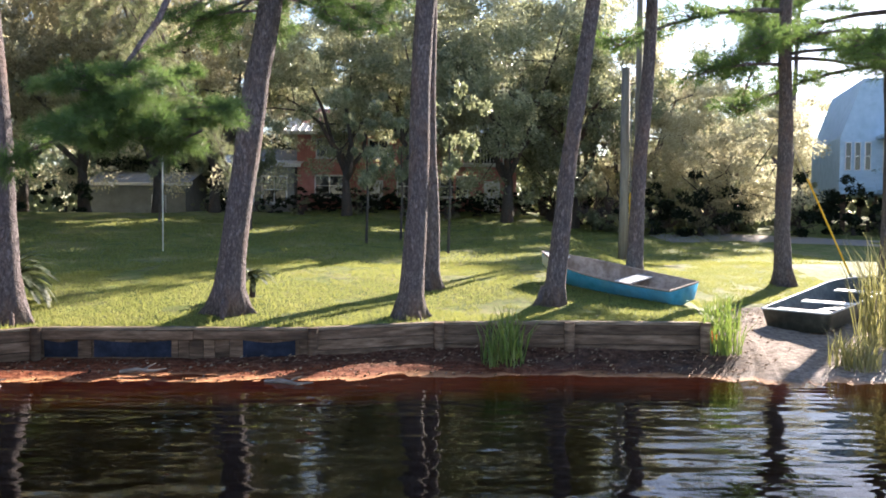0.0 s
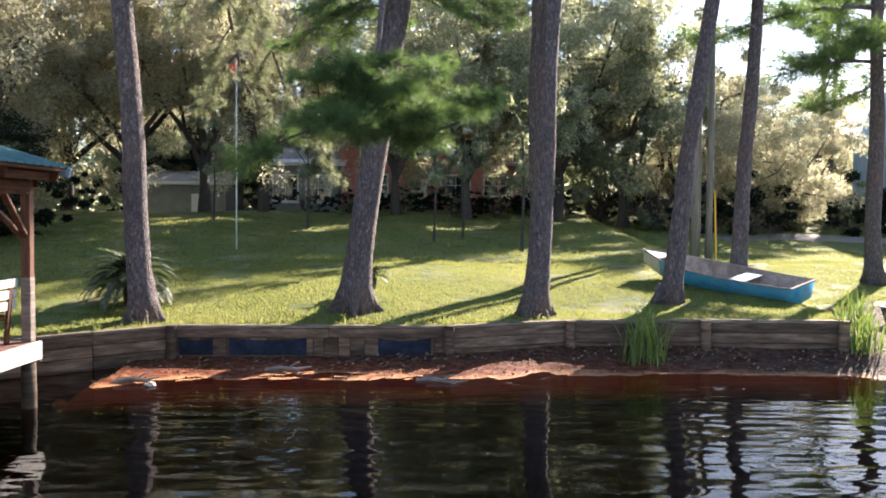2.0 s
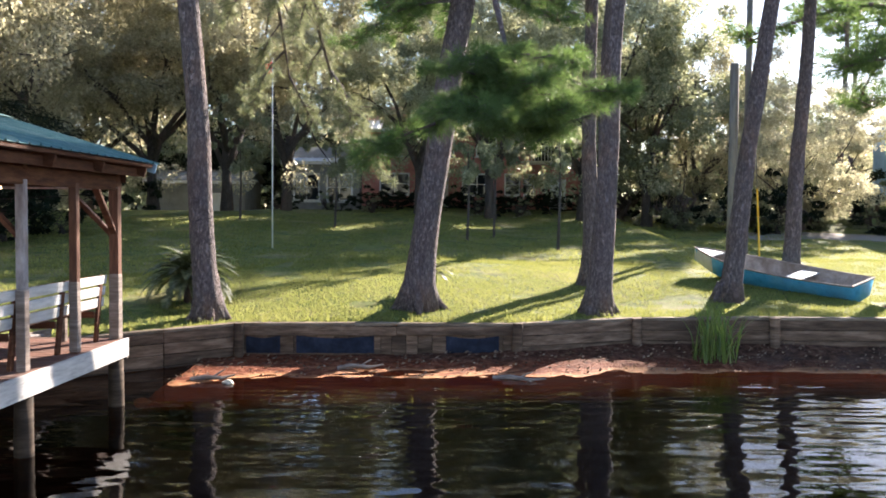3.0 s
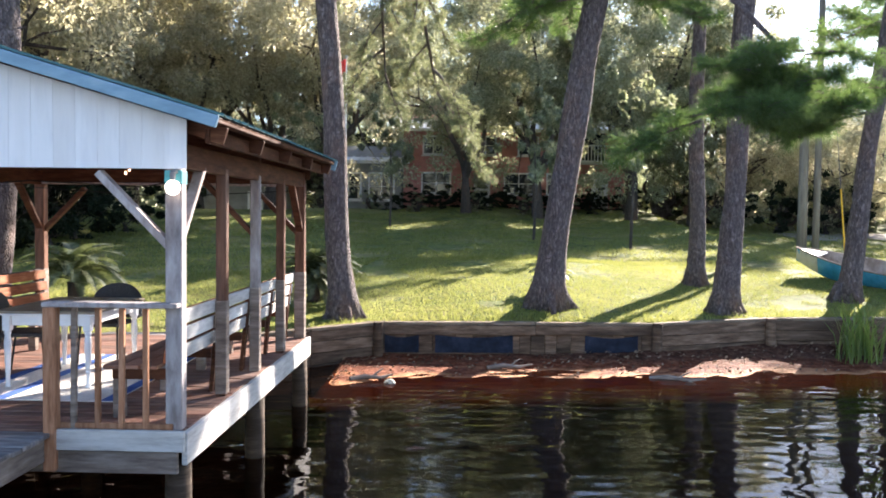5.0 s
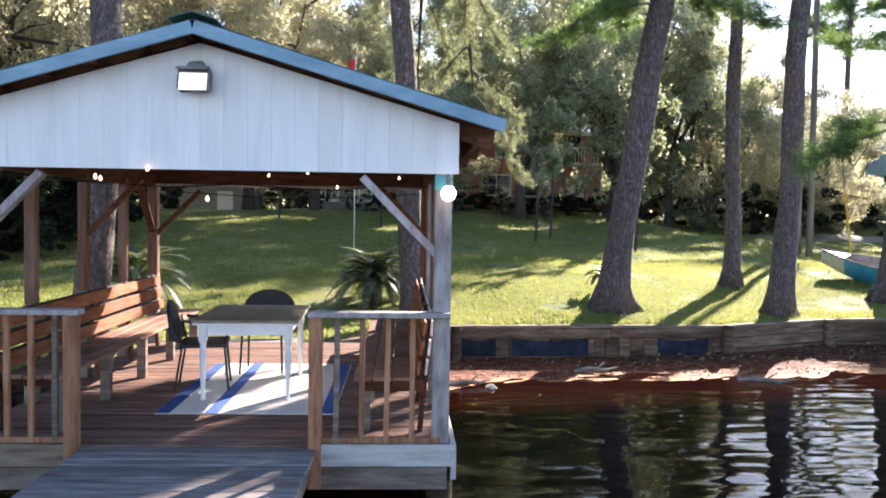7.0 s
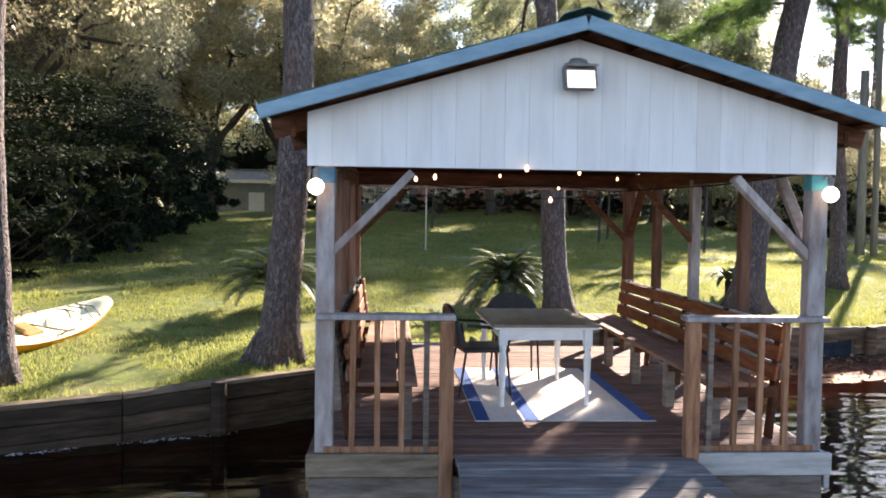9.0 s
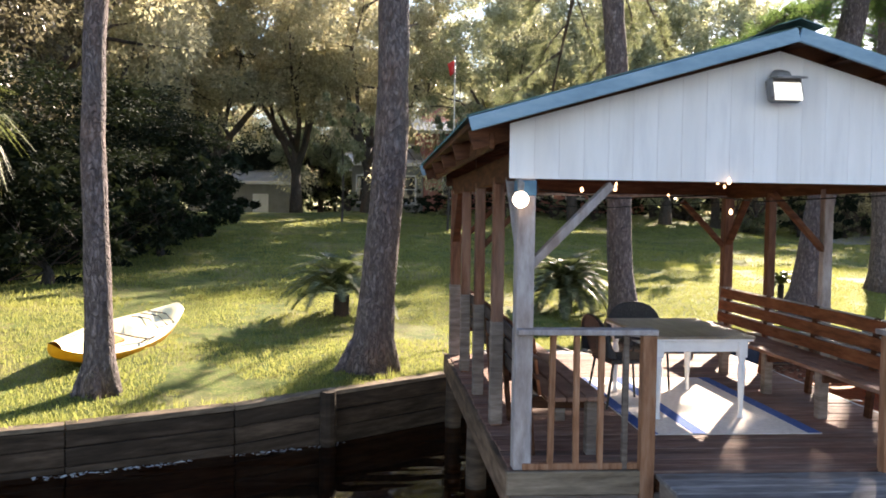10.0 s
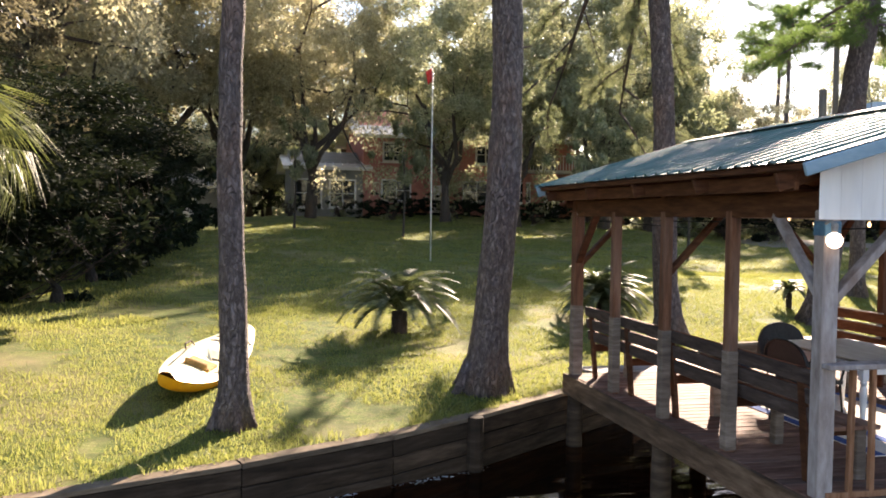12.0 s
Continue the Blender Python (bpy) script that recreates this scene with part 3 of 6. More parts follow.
def wall_run(a, b, style, timber):
    (z0, z1), a, b = (a[2], b[2]), Vector((*a[:2], 0)), Vector((*b[:2], 0))
    d = (b - a).normalized()
    slope = (z1 - z0) / (b - a).length
    out = Vector((d.y, -d.x, 0))
    if out.y > 0:
        out = -out
    n = (b - a).length

    def board(s0, s1, low, high, thick, proud, mat, name, tilt=0.0):
        """low and high are heights below the cap's line at the run's start."""
        g = Geo()
        mid = a + d * (s0 + s1) / 2 + out * proud + Vector((0, 0, (low + high) / 2 + slope * (s0 + s1) / 2))
        tilt -= math.degrees(math.atan(slope))
        rot = Matrix((d, -out, Vector((0, 0, 1)))).transposed().to_4x4()
        rot.translation = mid
        g.box((s1 - s0, thick, high - low), Matrix.Identity(4), 0.008)
        ob = part(name, g, mat, wall)
        ob.matrix_local = rot @ pose(0, 0, 0, 0, tilt, 0)

    cap = z0
    board(0, n, -3.2, cap - 0.06, 0.05, -0.03, "soil", "backing")
    s = 0.0
    while s < n - 0.05:
        e = min(n, s + rnd.uniform(2.0, 3.4))
        e = n if n - e < 0.6 else e
        board(s + 0.004, e - 0.004, cap - 0.05, cap + rnd.uniform(0, 0.012), 0.2, -0.02, "wood_cap", "cap_board", rnd.uniform(-0.25, 0.25))
        if style == "upright":
            board(s + 0.004, e - 0.004, cap - 0.23, cap - 0.055, 0.045, 0.07, timber, "plank", rnd.uniform(-0.3, 0.3))
        else:
            z = cap - 0.055
            for h in (0.19, 0.2, 0.21, 0.2, 0.22):
                board(s + 0.004, e - 0.004, z - h + 0.008, z, 0.045, 0.05 + rnd.uniform(-0.008, 0.008), timber, "plank", rnd.uniform(-0.2, 0.2))
                z -= h
        s = e
    if style == "upright":
        s = 0.0
        while s < n - 0.02:
            w = min(rnd.uniform(0.2, 0.34), n - s)
            board(s + 0.003, s + w - 0.003, -0.35, cap - 0.06, 0.04, 0.022 + rnd.uniform(-0.006, 0.006), timber, "upright_board", rnd.uniform(-0.6, 0.6))
            s += w
        for s0, s1 in ((0.12, 0.75), (1.05, 2.5), (3.85, 4.85)):
            g = Geo()
            k = 14
            for i in range(k + 1):
                for j in range(5):
                    u, w = s0 + (s1 - s0) * i / k, j / 4
                    sag = 0.05 * math.sin(math.pi * i / k)
                    p = a + d * u + out * (0.062 + 0.012 * noise.noise(Vector((u * 5, w * 3, 1)))) + Vector((0, 0, 0.12 + (0.33 - sag) * w))
                    g.v.append(tuple(p))
            for i in range(k):
                for j in range(4):
                    g.f.append((i * 5 + j, (i + 1) * 5 + j, (i + 1) * 5 + j + 1, i * 5 + j + 1))
            ob = part("sheeting", g, "tarp", wall, "torn black plastic sheeting")
            ob.modifiers.new("thick", "SOLIDIFY").thickness = 0.006


for i, (p, q) in enumerate(zip(WALL_NODES, WALL_NODES[1:])):
    wall_run(p, q, "upright" if i == 7 else "level", "wall_shaded" if i < 6 else "wall_wood")
for x, y, z in WALL_NODES[:3] + WALL_NODES[5:6] + WALL_NODES[7:]:
    g = Geo()
    g.tube([(0, 0, -1.0), (0, 0, 0.3), (0, 0, z + 0.01)], [0.1, 0.1, 0.095], 10, rough=0.1, seed=x)
    part("post", g, "wall_wood" if x > -12 else "wall_shaded", wall, m=pose(x, y - 0.14, 0, rnd.uniform(-1, 1), rnd.uniform(-2, 2), rnd.uniform(0, 90)))

# ---- gazebo on piles over the water ----
DECK = 0.95
XL, XR, YF, YB = -12.22, -8.59, 7.10, 12.06
XM = -10.41
ASKEW = pose(-10.4, 7.0, 0, 0, 0, -1.6) @ pose(10.4, -7.0, 0)      # the pavilion stands a little askew
gazebo = empty("gazebo", "open timber boathouse pavilion with green metal roof on piles", "pavilion", ASKEW @ pose(XM, YF, 0))
inv = pose(XM, YF, 0).inverted()


def gpart(name, g, mat, label="", smooth=False, parent=None):
    ob = part(name, g, mat, parent or gazebo, label, smooth)
    if parent is None:
        ob.matrix_local = inv
    return ob


POST_Y = (YF, 8.36, 9.6, 10.84, YB)
for side in (XL, XR):
    for i, y in enumerate(POST_Y):
        w = 0.13 if i in (0, 4) else 0.1
        mat = "wood_post" if i == 0 or (i == 2 and side > XM) else "wood_side"
        gpart("post", Geo().box((w, w, 2.14), pose(side, y, DECK + 1.07), 0.01), mat, "greyed timber post" if mat == "wood_post" else "")
        if i:
            gpart("post_base", Geo().box((w + 0.008, w + 0.008, 0.92 - 0.03 * (i % 2)), pose(side, y, DECK + 0.46), 0.008), "wood_grey", "greyed lower boarding of the post")
    # header beams and rafters' plate
    o = 1 if side == XR else -1
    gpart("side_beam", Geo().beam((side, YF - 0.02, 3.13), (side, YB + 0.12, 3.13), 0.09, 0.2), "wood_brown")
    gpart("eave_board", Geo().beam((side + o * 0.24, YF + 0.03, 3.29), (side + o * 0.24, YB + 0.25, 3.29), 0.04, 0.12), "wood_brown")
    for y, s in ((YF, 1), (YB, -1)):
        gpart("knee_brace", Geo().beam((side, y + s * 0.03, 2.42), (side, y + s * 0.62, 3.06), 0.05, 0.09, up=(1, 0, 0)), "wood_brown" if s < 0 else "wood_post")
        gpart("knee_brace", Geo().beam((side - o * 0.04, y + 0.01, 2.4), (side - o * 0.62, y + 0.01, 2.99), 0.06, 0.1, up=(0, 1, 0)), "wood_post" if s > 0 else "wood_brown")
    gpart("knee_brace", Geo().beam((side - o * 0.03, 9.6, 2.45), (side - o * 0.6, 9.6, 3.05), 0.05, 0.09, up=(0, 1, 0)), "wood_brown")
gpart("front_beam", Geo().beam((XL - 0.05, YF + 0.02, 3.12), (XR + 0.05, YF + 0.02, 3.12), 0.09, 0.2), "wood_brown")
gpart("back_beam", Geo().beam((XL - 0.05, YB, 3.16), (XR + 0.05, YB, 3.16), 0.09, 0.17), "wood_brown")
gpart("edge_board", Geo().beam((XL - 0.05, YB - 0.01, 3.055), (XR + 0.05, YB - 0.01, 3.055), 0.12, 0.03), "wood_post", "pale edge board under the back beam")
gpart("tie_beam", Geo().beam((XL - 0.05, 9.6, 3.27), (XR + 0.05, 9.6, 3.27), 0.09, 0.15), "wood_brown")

# roof: eave and ridge lines
EX, EZ, RZ, RF, RB = 2.25, 3.41, 4.07, 6.78, 12.45


def roof_z(x):
    return RZ - (RZ - EZ) * abs(x - XM) / EX


for o in (-1, 1):
    g = Geo()
    prof, y = [], RF
    while y < RB - 0.01:
        prof += [(y, 0.0), (y + 0.15, 0.0), (y + 0.165, 0.02), (y + 0.19, 0.02), (y + 0.205, 0.0)]
        y += 0.225
    n = len(prof)
    for u in (0.0, 0.25, 0.5, 0.75, 1.0):
        for y, h in prof:
            x = XM + o * EX * u * 1.0
            g.v.append((x, y, roof_z(x) + 0.012 + h + 0.004 * noise.noise(Vector((x * 2, y * 2, o)))))
    for j in range(4):
        for i in range(n - 1):
            q = (j * n + i, j * n + i + 1, (j + 1) * n + i + 1, (j + 1) * n + i)
            g.f.append(q if o < 0 else q[::-1])
    ob = gpart("roof_panel", g, "roof", "weathered green ribbed metal roofing")
    ob.modifiers.new("thick", "SOLIDIFY").thickness = 0.004
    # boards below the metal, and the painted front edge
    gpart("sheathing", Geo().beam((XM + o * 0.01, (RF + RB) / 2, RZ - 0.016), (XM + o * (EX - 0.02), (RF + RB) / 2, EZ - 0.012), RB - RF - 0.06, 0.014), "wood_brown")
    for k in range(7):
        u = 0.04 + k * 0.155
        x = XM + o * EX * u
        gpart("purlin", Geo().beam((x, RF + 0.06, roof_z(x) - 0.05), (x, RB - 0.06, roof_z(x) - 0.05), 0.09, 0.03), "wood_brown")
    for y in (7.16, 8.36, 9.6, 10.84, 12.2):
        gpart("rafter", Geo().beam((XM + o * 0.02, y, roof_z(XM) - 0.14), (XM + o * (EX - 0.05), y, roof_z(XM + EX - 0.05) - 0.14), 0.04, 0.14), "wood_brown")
    gpart("fascia_board", Geo().beam((XM + o * 0.004, RF - 0.012, RZ - 0.05), (XM + o * EX, RF - 0.012, EZ - 0.05), 0.03, 0.095, up=(0, 0, 1)), "fascia", "faded blue-green fascia board")
    gpart("back_fascia", Geo().beam((XM + o * 0.004, RB + 0.012, RZ - 0.062), (XM + o * EX, RB + 0.012, EZ - 0.062), 0.03, 0.14), "fascia")
g = Geo()
for o in (-1, 1):
    g.put([(XM, RF - 0.03, RZ + 0.055), (XM + o * 0.17, RF - 0.03, RZ + 0.002), (XM + o * 0.17, RB + 0.03, RZ + 0.002), (XM, RB + 0.03, RZ + 0.055)], [(0, 1, 2, 3) if o < 0 else (3, 2, 1, 0)])
ob = gpart("ridge_cap", g, "roof")
ob.modifiers.new("thick", "SOLIDIFY").thickness = 0.006

# white gable of upright boards
g0, g1 = -12.35, -8.48
nb = 22
for i in range(nb):
    x0, x1 = g0 + (g1 - g0) * i / nb + 0.0002, g0 + (g1 - g0) * (i + 1) / nb - 0.0002
    xm = (x0 + x1) / 2
    t0, t1 = (3.4 + 0.56 * (1 - abs(x - XM) / 1.94) for x in (x0, x1))
    c = 0.0012
    vs = [(x0, YF - 0.074, 3.02), (x1, YF - 0.074, 3.02), (x1, YF - 0.074, t1), (x0, YF - 0.074, t0)]
    vs += [(x0 + c, YF - 0.077, 3.02), (x1 - c, YF - 0.077, 3.02), (x1 - c, YF - 0.077, t1 - 0.002), (x0 + c, YF - 0.077, t0 - 0.002)]
    gpart("siding_board", Geo().put(vs, [(0, 3, 2, 1), (4, 5, 6, 7), (0, 1, 5, 4), (1, 2, 6, 5), (2, 3, 7, 6), (3, 0, 4, 7)]), "white", "white-painted gable siding" if i == 0 else "")
for y in (YB + 0.09,):
    vs = [(g0, y, 3.14), (g1, y, 3.14), (g1, y, 3.4), (XM, y, 3.95), (g0, y, 3.4)]
    vs += [(a, b + 0.02, c) for a, b, c in vs]
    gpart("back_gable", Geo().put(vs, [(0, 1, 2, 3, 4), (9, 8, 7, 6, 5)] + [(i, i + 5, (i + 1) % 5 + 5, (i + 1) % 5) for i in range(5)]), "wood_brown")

# deck frame, piles
gpart("rim_board", Geo().beam((XL - 0.12, YF - 0.125, DECK - 0.068), (-11.3, YF - 0.125, DECK - 0.068), 0.045, 0.165), "wood_cap")
gpart("rim_board", Geo().beam((-9.52, YF - 0.125, DECK - 0.068), (XR + 0.11, YF - 0.125, DECK - 0.068), 0.045, 0.165), "wood_pale")
gpart("rim_board", Geo().beam((XL - 0.1, YF - 0.1, DECK - 0.245), (XR + 0.05, YF - 0.1, DECK - 0.245), 0.045, 0.175), "wood_grey")
for x in (XL - 0.1, XR + 0.1):
    gpart("rim_board", Geo().beam((x, YF - 0.1, DECK - 0.135), (x, YB + 0.15, DECK - 0.135), 0.045, 0.26), "wood_pale" if x > XM else "wall_wood")
gpart("rim_board", Geo().beam((XL - 0.1, YB + 0.15, DECK - 0.17), (XR + 0.1, YB + 0.15, DECK - 0.17), 0.045, 0.26), "wood_grey")
for k in range(5):
    x = XL + 0.2 + k * (XR - XL - 0.4) / 4
    gpart("joist", Geo().beam((x, YF - 0.05, DECK - 0.15), (x, YB + 0.1, DECK - 0.15), 0.05, 0.19), "wood_brown")
for x in (XL, XM, XR):
    for y in (YF + 0.05, 9.6, YB):
        # the shade below the deck is in the piles' darker timber
        gpart("support_post", Geo().tube([(x, y, -2.0), (x, y, 0.2), (x, y, DECK - 0.25)], [0.11, 0.105, 0.1], 10, rough=0.1, seed=x + y), "wall_shaded", smooth=True)

# railings to both sides of the entrance
for x0, x1, xp in ((XL, -11.34, -11.34), (XR, -9.54, -9.54)):
    yr = YF - 0.06
    gpart("rail_post", Geo().box((0.1, 0.1, 1.3), pose(xp, yr - 0.06, DECK + 0.33), 0.01), "wood_rail")
    gpart("handrail", Geo().beam((min(x0, xp) - 0.06, yr - 0.03, DECK + 1.0), (max(x0, xp) + 0.06, yr - 0.03, DECK + 1.0), 0.15, 0.04), "wood_post", "sun-bleached rail cap")
    gpart("bottom_rail", Geo().beam((x0, yr, DECK + 0.03), (xp, yr, DECK + 0.03), 0.04, 0.05), "wood_rail")
    for k in range(4):
        x = x0 + (xp - x0) * (k + 1.15) / 4.95
        gpart("baluster", Geo().box((0.042, 0.042, 0.98), pose(x, yr + 0.0, DECK + 0.49, 0, rnd.uniform(-0.6, 0.6), 0), 0.005), "wood_rail" if k != 3 else "wood_grey")
for x in (XL, XR):
    gpart("post_collar", Geo().box((0.138, 0.138, 0.11), pose(x, YF, 2.955), 0.006), "teal" if x > XM else "dark_teal", "teal-painted post top")

# ---- dock walkway and gangway ----
dock = empty("dock_walkway", "grey weathered plank walkway leading to the pavilion", "dock", ASKEW @ pose(-10.4, 5.2, 0))
dinv = pose(-10.4, 5.2, 0).inverted()
for x in (-11.22, -9.6):
    ob = part("stringer", Geo().beam((x, 3.4, DECK - 0.14), (x, YF - 0.14, DECK - 0.14), 0.05, 0.2), "wood_grey", dock, m=dinv)
for x in (-11.15, -9.67):
    for y in (3.6, 5.6):
        ob = part("pile", Geo().tube([(x, y, -2.0), (x, y, DECK - 0.04)], 0.09, 10), "wall_wood", dock, m=dinv)
gang = empty("gangway", "short plank gangway from the pavilion to the lawn", "gangway", pose(-10.9, 12.5, 0))
ginv = gang.matrix_world.inverted()
for x in (-11.5, -10.3):
    part("stringer", Geo().beam((x, YB + 0.2, DECK - 0.13), (x, shore_y(x) + 0.25, 0.74), 0.05, 0.14), "wood_grey", gang, m=ginv)


# ---- benches along both sides ----
def make_bench(seat, back, legs, outer, label):
    b = empty("bench", label, "bench", group="pavilion benches")
    n = 4.6
    for k in range(3):
        part("seat_board", Geo().box((0.145, n, 0.035), pose(0.17 + k * 0.155, 0, 0.45), 0.006), seat, b)
    for k, (x, z) in enumerate(((0.035, 0.54), (0.015, 0.695), (-0.005, 0.85))):
        part("back_board", Geo().box((0.026, n, 0.118), pose(x, 0, z, 0, -7, 0), 0.006), back, b)
        part("back_board", Geo().box((0.022, n, 0.122), pose(x - 0.06, 0, z + 0.004, 0, -5, 0), 0.005), outer, b, "weathered pale outer board")
    for k in range(5):
        y = -n / 2 + 0.15 + k * (n - 0.3) / 4
        part("leg", Geo().box((0.09, 0.09, 0.43), pose(0.47, y, 0.215), 0.008), legs, b)
        part("back_support", Geo().box((0.04, 0.09, 0.92), pose(-0.02, y, 0.46, 0, -5, 0), 0.006), "wood_brown", b)
        part("seat_bearer", Geo().box((0.5, 0.04, 0.09), pose(0.25, y + 0.07, 0.385), 0.006), "wood_brown", b)
    return b


make_bench("wood_seat", "wood_red", "wood_grey", "wood_bench", "weathered brown bench with a slatted back along the pavilion").matrix_world = ASKEW @ pose(XL + 0.13, 9.6, DECK)
make_bench("wood_seat", "wood_red", "wood_grey", "wood_pale", "red-brown timber bench with a slatted back along the pavilion").matrix_world = ASKEW @ pose(XR - 0.13, 9.6, DECK, 0, 0, 180)


# ---- table, chairs, rug ----
def turned_leg():
    g = Geo()
    g.box((0.075, 0.075, 0.16), pose(0, 0, 0.63), 0.005)
    g.lathe([(0.03, 0.0), (0.022, 0.02), (0.02, 0.1), (0.03, 0.3), (0.036, 0.44), (0.026, 0.5), (0.034, 0.53), (0.026, 0.56)], 12)
    return g


table = empty("dining_table", "white-painted table with turned legs and brown wooden top", "table", pose(-10.3, 9.12, DECK + 0.012))
part("tabletop", Geo().box((0.98, 1.34, 0.028), pose(0, 0, 0.735), 0.008), "tabletop", table, "worn brown wooden top")
part("tabletop_edge", Geo().box((0.96, 1.32, 0.02), pose(0, 0, 0.711), 0.006), "white_gloss", table)
for x in (-0.39, 0.39):
    part("apron", Geo().box((0.022, 1.16, 0.1), pose(x, 0, 0.65), 0.004), "white_gloss", table)
for y in (-0.6, 0.6):
    part("apron", Geo().box((0.7, 0.022, 0.1), pose(0, y, 0.65), 0.004), "white_gloss", table)
leg_mesh = turned_leg().mesh("leg")
for x in (-0.39, 0.39):
    for y in (-0.61, 0.61):
        part("leg", leg_mesh, "white_gloss", table, m=pose(x, y, 0))


def make_chair():
    c = empty("chair", "black metal chair with rounded woven back and arms", "chair", group="chairs at the table")
    for x in (-0.21, 0.21):
        part("leg", Geo().tube([(x * 1.08, 0.24, 0), (x, 0.2, 0.43), (x * 1.12, 0.24, 0.62)], 0.012, 8), "black_metal", c)
        part("leg", Geo().tube([(x * 1.1, -0.27, 0), (x, -0.2, 0.43), (x * 0.95, -0.25, 0.7)], 0.012, 8), "black_metal", c)
        part("arm", Geo().tube([(x * 1.12, 0.24, 0.62), (x * 1.2, 0.05, 0.66), (x * 1.1, -0.2, 0.68)], 0.016, 8), "black_metal", c)
    part("seat", Geo().box((0.46, 0.46, 0.045), pose(0, 0, 0.44), 0.02), "woven", c)
    g, k = Geo(), 14
    for i in range(k + 1):
        a = math.pi * (i / k)
        for j in range(5):
            u = j / 4
            x = -0.29 * math.cos(a)
            top = 0.5 + 0.36 * math.sin(a) ** 0.55
            g.v.append((x, -0.2 - 0.1 * (u) - 0.05 * math.sin(a), 0.47 + (top - 0.47) * u))
    for i in range(k):
        for j in range(4):
            g.f.append((i * 5 + j, (i + 1) * 5 + j, (i + 1) * 5 + j + 1, i * 5 + j + 1))
    ob = part("backrest", g, "woven", c, "rounded woven back")
    ob.modifiers.new("thick", "SOLIDIFY").thickness = 0.025
    part("back_frame", Geo().tube([(-0.29 * math.cos(math.pi * i / k), -0.3 - 0.05 * math.sin(math.pi * i / k), 0.5 + 0.36 * math.sin(math.pi * i / k) ** 0.55) for i in range(k + 1)], 0.013, 8), "black_metal", c)
    return c


chair = make_chair()
chair.matrix_world = pose(-10.32, 9.98, DECK + 0.012, 0, 0, 178)
copy_thing(chair, pose(-10.8, 9.15, DECK + 0.012, 0, 0, -83))

rug = empty("rug", "flat beige rug with blue stripes under the table", "rug", ASKEW @ pose(-10.25, 9.2, DECK + 0.001))
part("field", Geo().box((1.55, 2.45, 0.008), pose(0, 0, 0.004), 0.003), "rug", rug)
for x in (-0.71, -0.29, 0.71):
    part("stripe", Geo().box((0.12, 2.44, 0.004), pose(x, 0, 0.0085), 0.001), "rug_blue", rug)

# ---- floodlight and string lights ----
flood = empty("floodlight", "grey outdoor floodlight fixed high on the white gable", "light", ASKEW @ pose(-10.43, YF - 0.085, 3.65) @ Matrix.Scale(0.95, 4))
part("housing", Geo().box((0.25, 0.1, 0.19), pose(0, -0.1, 0.02, -18, 0, 0), 0.02), "lamp_grey", flood)
part("visor", Geo().box((0.23, 0.13, 0.015), pose(0, -0.16, 0.105, 12, 0, 0), 0.004), "lamp_grey", flood)
part("bracket", Geo().box((0.12, 0.07, 0.1), pose(0, -0.025, 0.07), 0.01), "lamp_grey", flood)
part("mount", Geo().lathe([(0.075, 0.0), (0.075, 0.04), (0.06, 0.065), (0.02, 0.075)], 14, pose(0, -0.03, 0.1, 25, 0, 0)), "lamp_grey", flood, "", True)
part("glass", Geo().box((0.21, 0.012, 0.14), pose(0, -0.158, 0.0, -18, 0, 0), 0.004), "lamp_glass", flood, "bright glass front")

lights = empty("string_light", "string of small warm bulbs hung under the pavilion roof", "string light", ASKEW @ pose(XM, YF, 3.0))
linv = pose(XM, YF, 3.0).inverted()
path = [(XL + 0.1, YF + 0.2, 3.02), (XL + 0.3, YF + 1.0, 2.98), (XM - 0.7, YF + 1.6, 2.93), (XM, YF + 1.2, 2.96), (XM + 0.8, YF + 1.9, 2.93), (XR - 0.3, YF + 1.1, 2.98), (XR - 0.12, YF + 0.2, 3.02)]
part("cable", Geo().tube(path, 0.006, 6), "cable", lights, m=linv)
path2 = [(XL + 0.1, YF + 0.2, 3.0), (XL + 0.12, 9.4, 2.99), (XL + 0.12, YB - 0.1, 2.98), (XM, YB - 0.1, 2.88), (XR - 0.12, YB - 0.1, 2.98)]
part("cable", Geo().tube(path2, 0.006, 6), "cable", lights, m=linv)
winv = lights.matrix_world.inverted()
for x, y, z in ((-11.39, 7.69, 2.98), (-9.81, 9.33, 3.12), (-9.6, 11.17, 3.03), (-10.475, 7.61, 2.81), (-8.83, 11.3, 3.16), (-10.39, 10.76, 3.145), (-11.513, 8.2, 2.983), (-10.786, 6.99, 3.019)):
    part("small_bulb", Geo().lathe([(0.004, 0.03), (0.009, 0.02), (0.015, 0.008), (0.015, -0.004), (0.01, -0.014), (0.003, -0.019)], 10, pose(x, y, z)), "small_bulb", lights, "lit bulb", True, m=winv)
for x in (XL - 0.06, XR + 0.03):
    lamp = empty("globe_lamp", "lit round globe lamp on the pavilion's corner post", "lamp", ASKEW @ pose(x, YF - 0.16, 2.87), group="corner globe lamps")
    part("globe", Geo().lathe([(0.012, 0.058), (0.038, 0.047), (0.057, 0.017), (0.058, -0.01), (0.043, -0.041), (0.013, -0.058)], 16), "bulb", lamp, "glowing round bulb", True)
    part("socket", Geo().lathe([(0.02, 0.06), (0.024, 0.09), (0.024, 0.12), (0.01, 0.13)], 10), "lamp_grey", lamp)
    part("arm", Geo().tube([(0, 0, 0.12), (0, 0.05, 0.14), (0, 0.1, 0.12)], 0.012, 8), "lamp_grey", lamp)


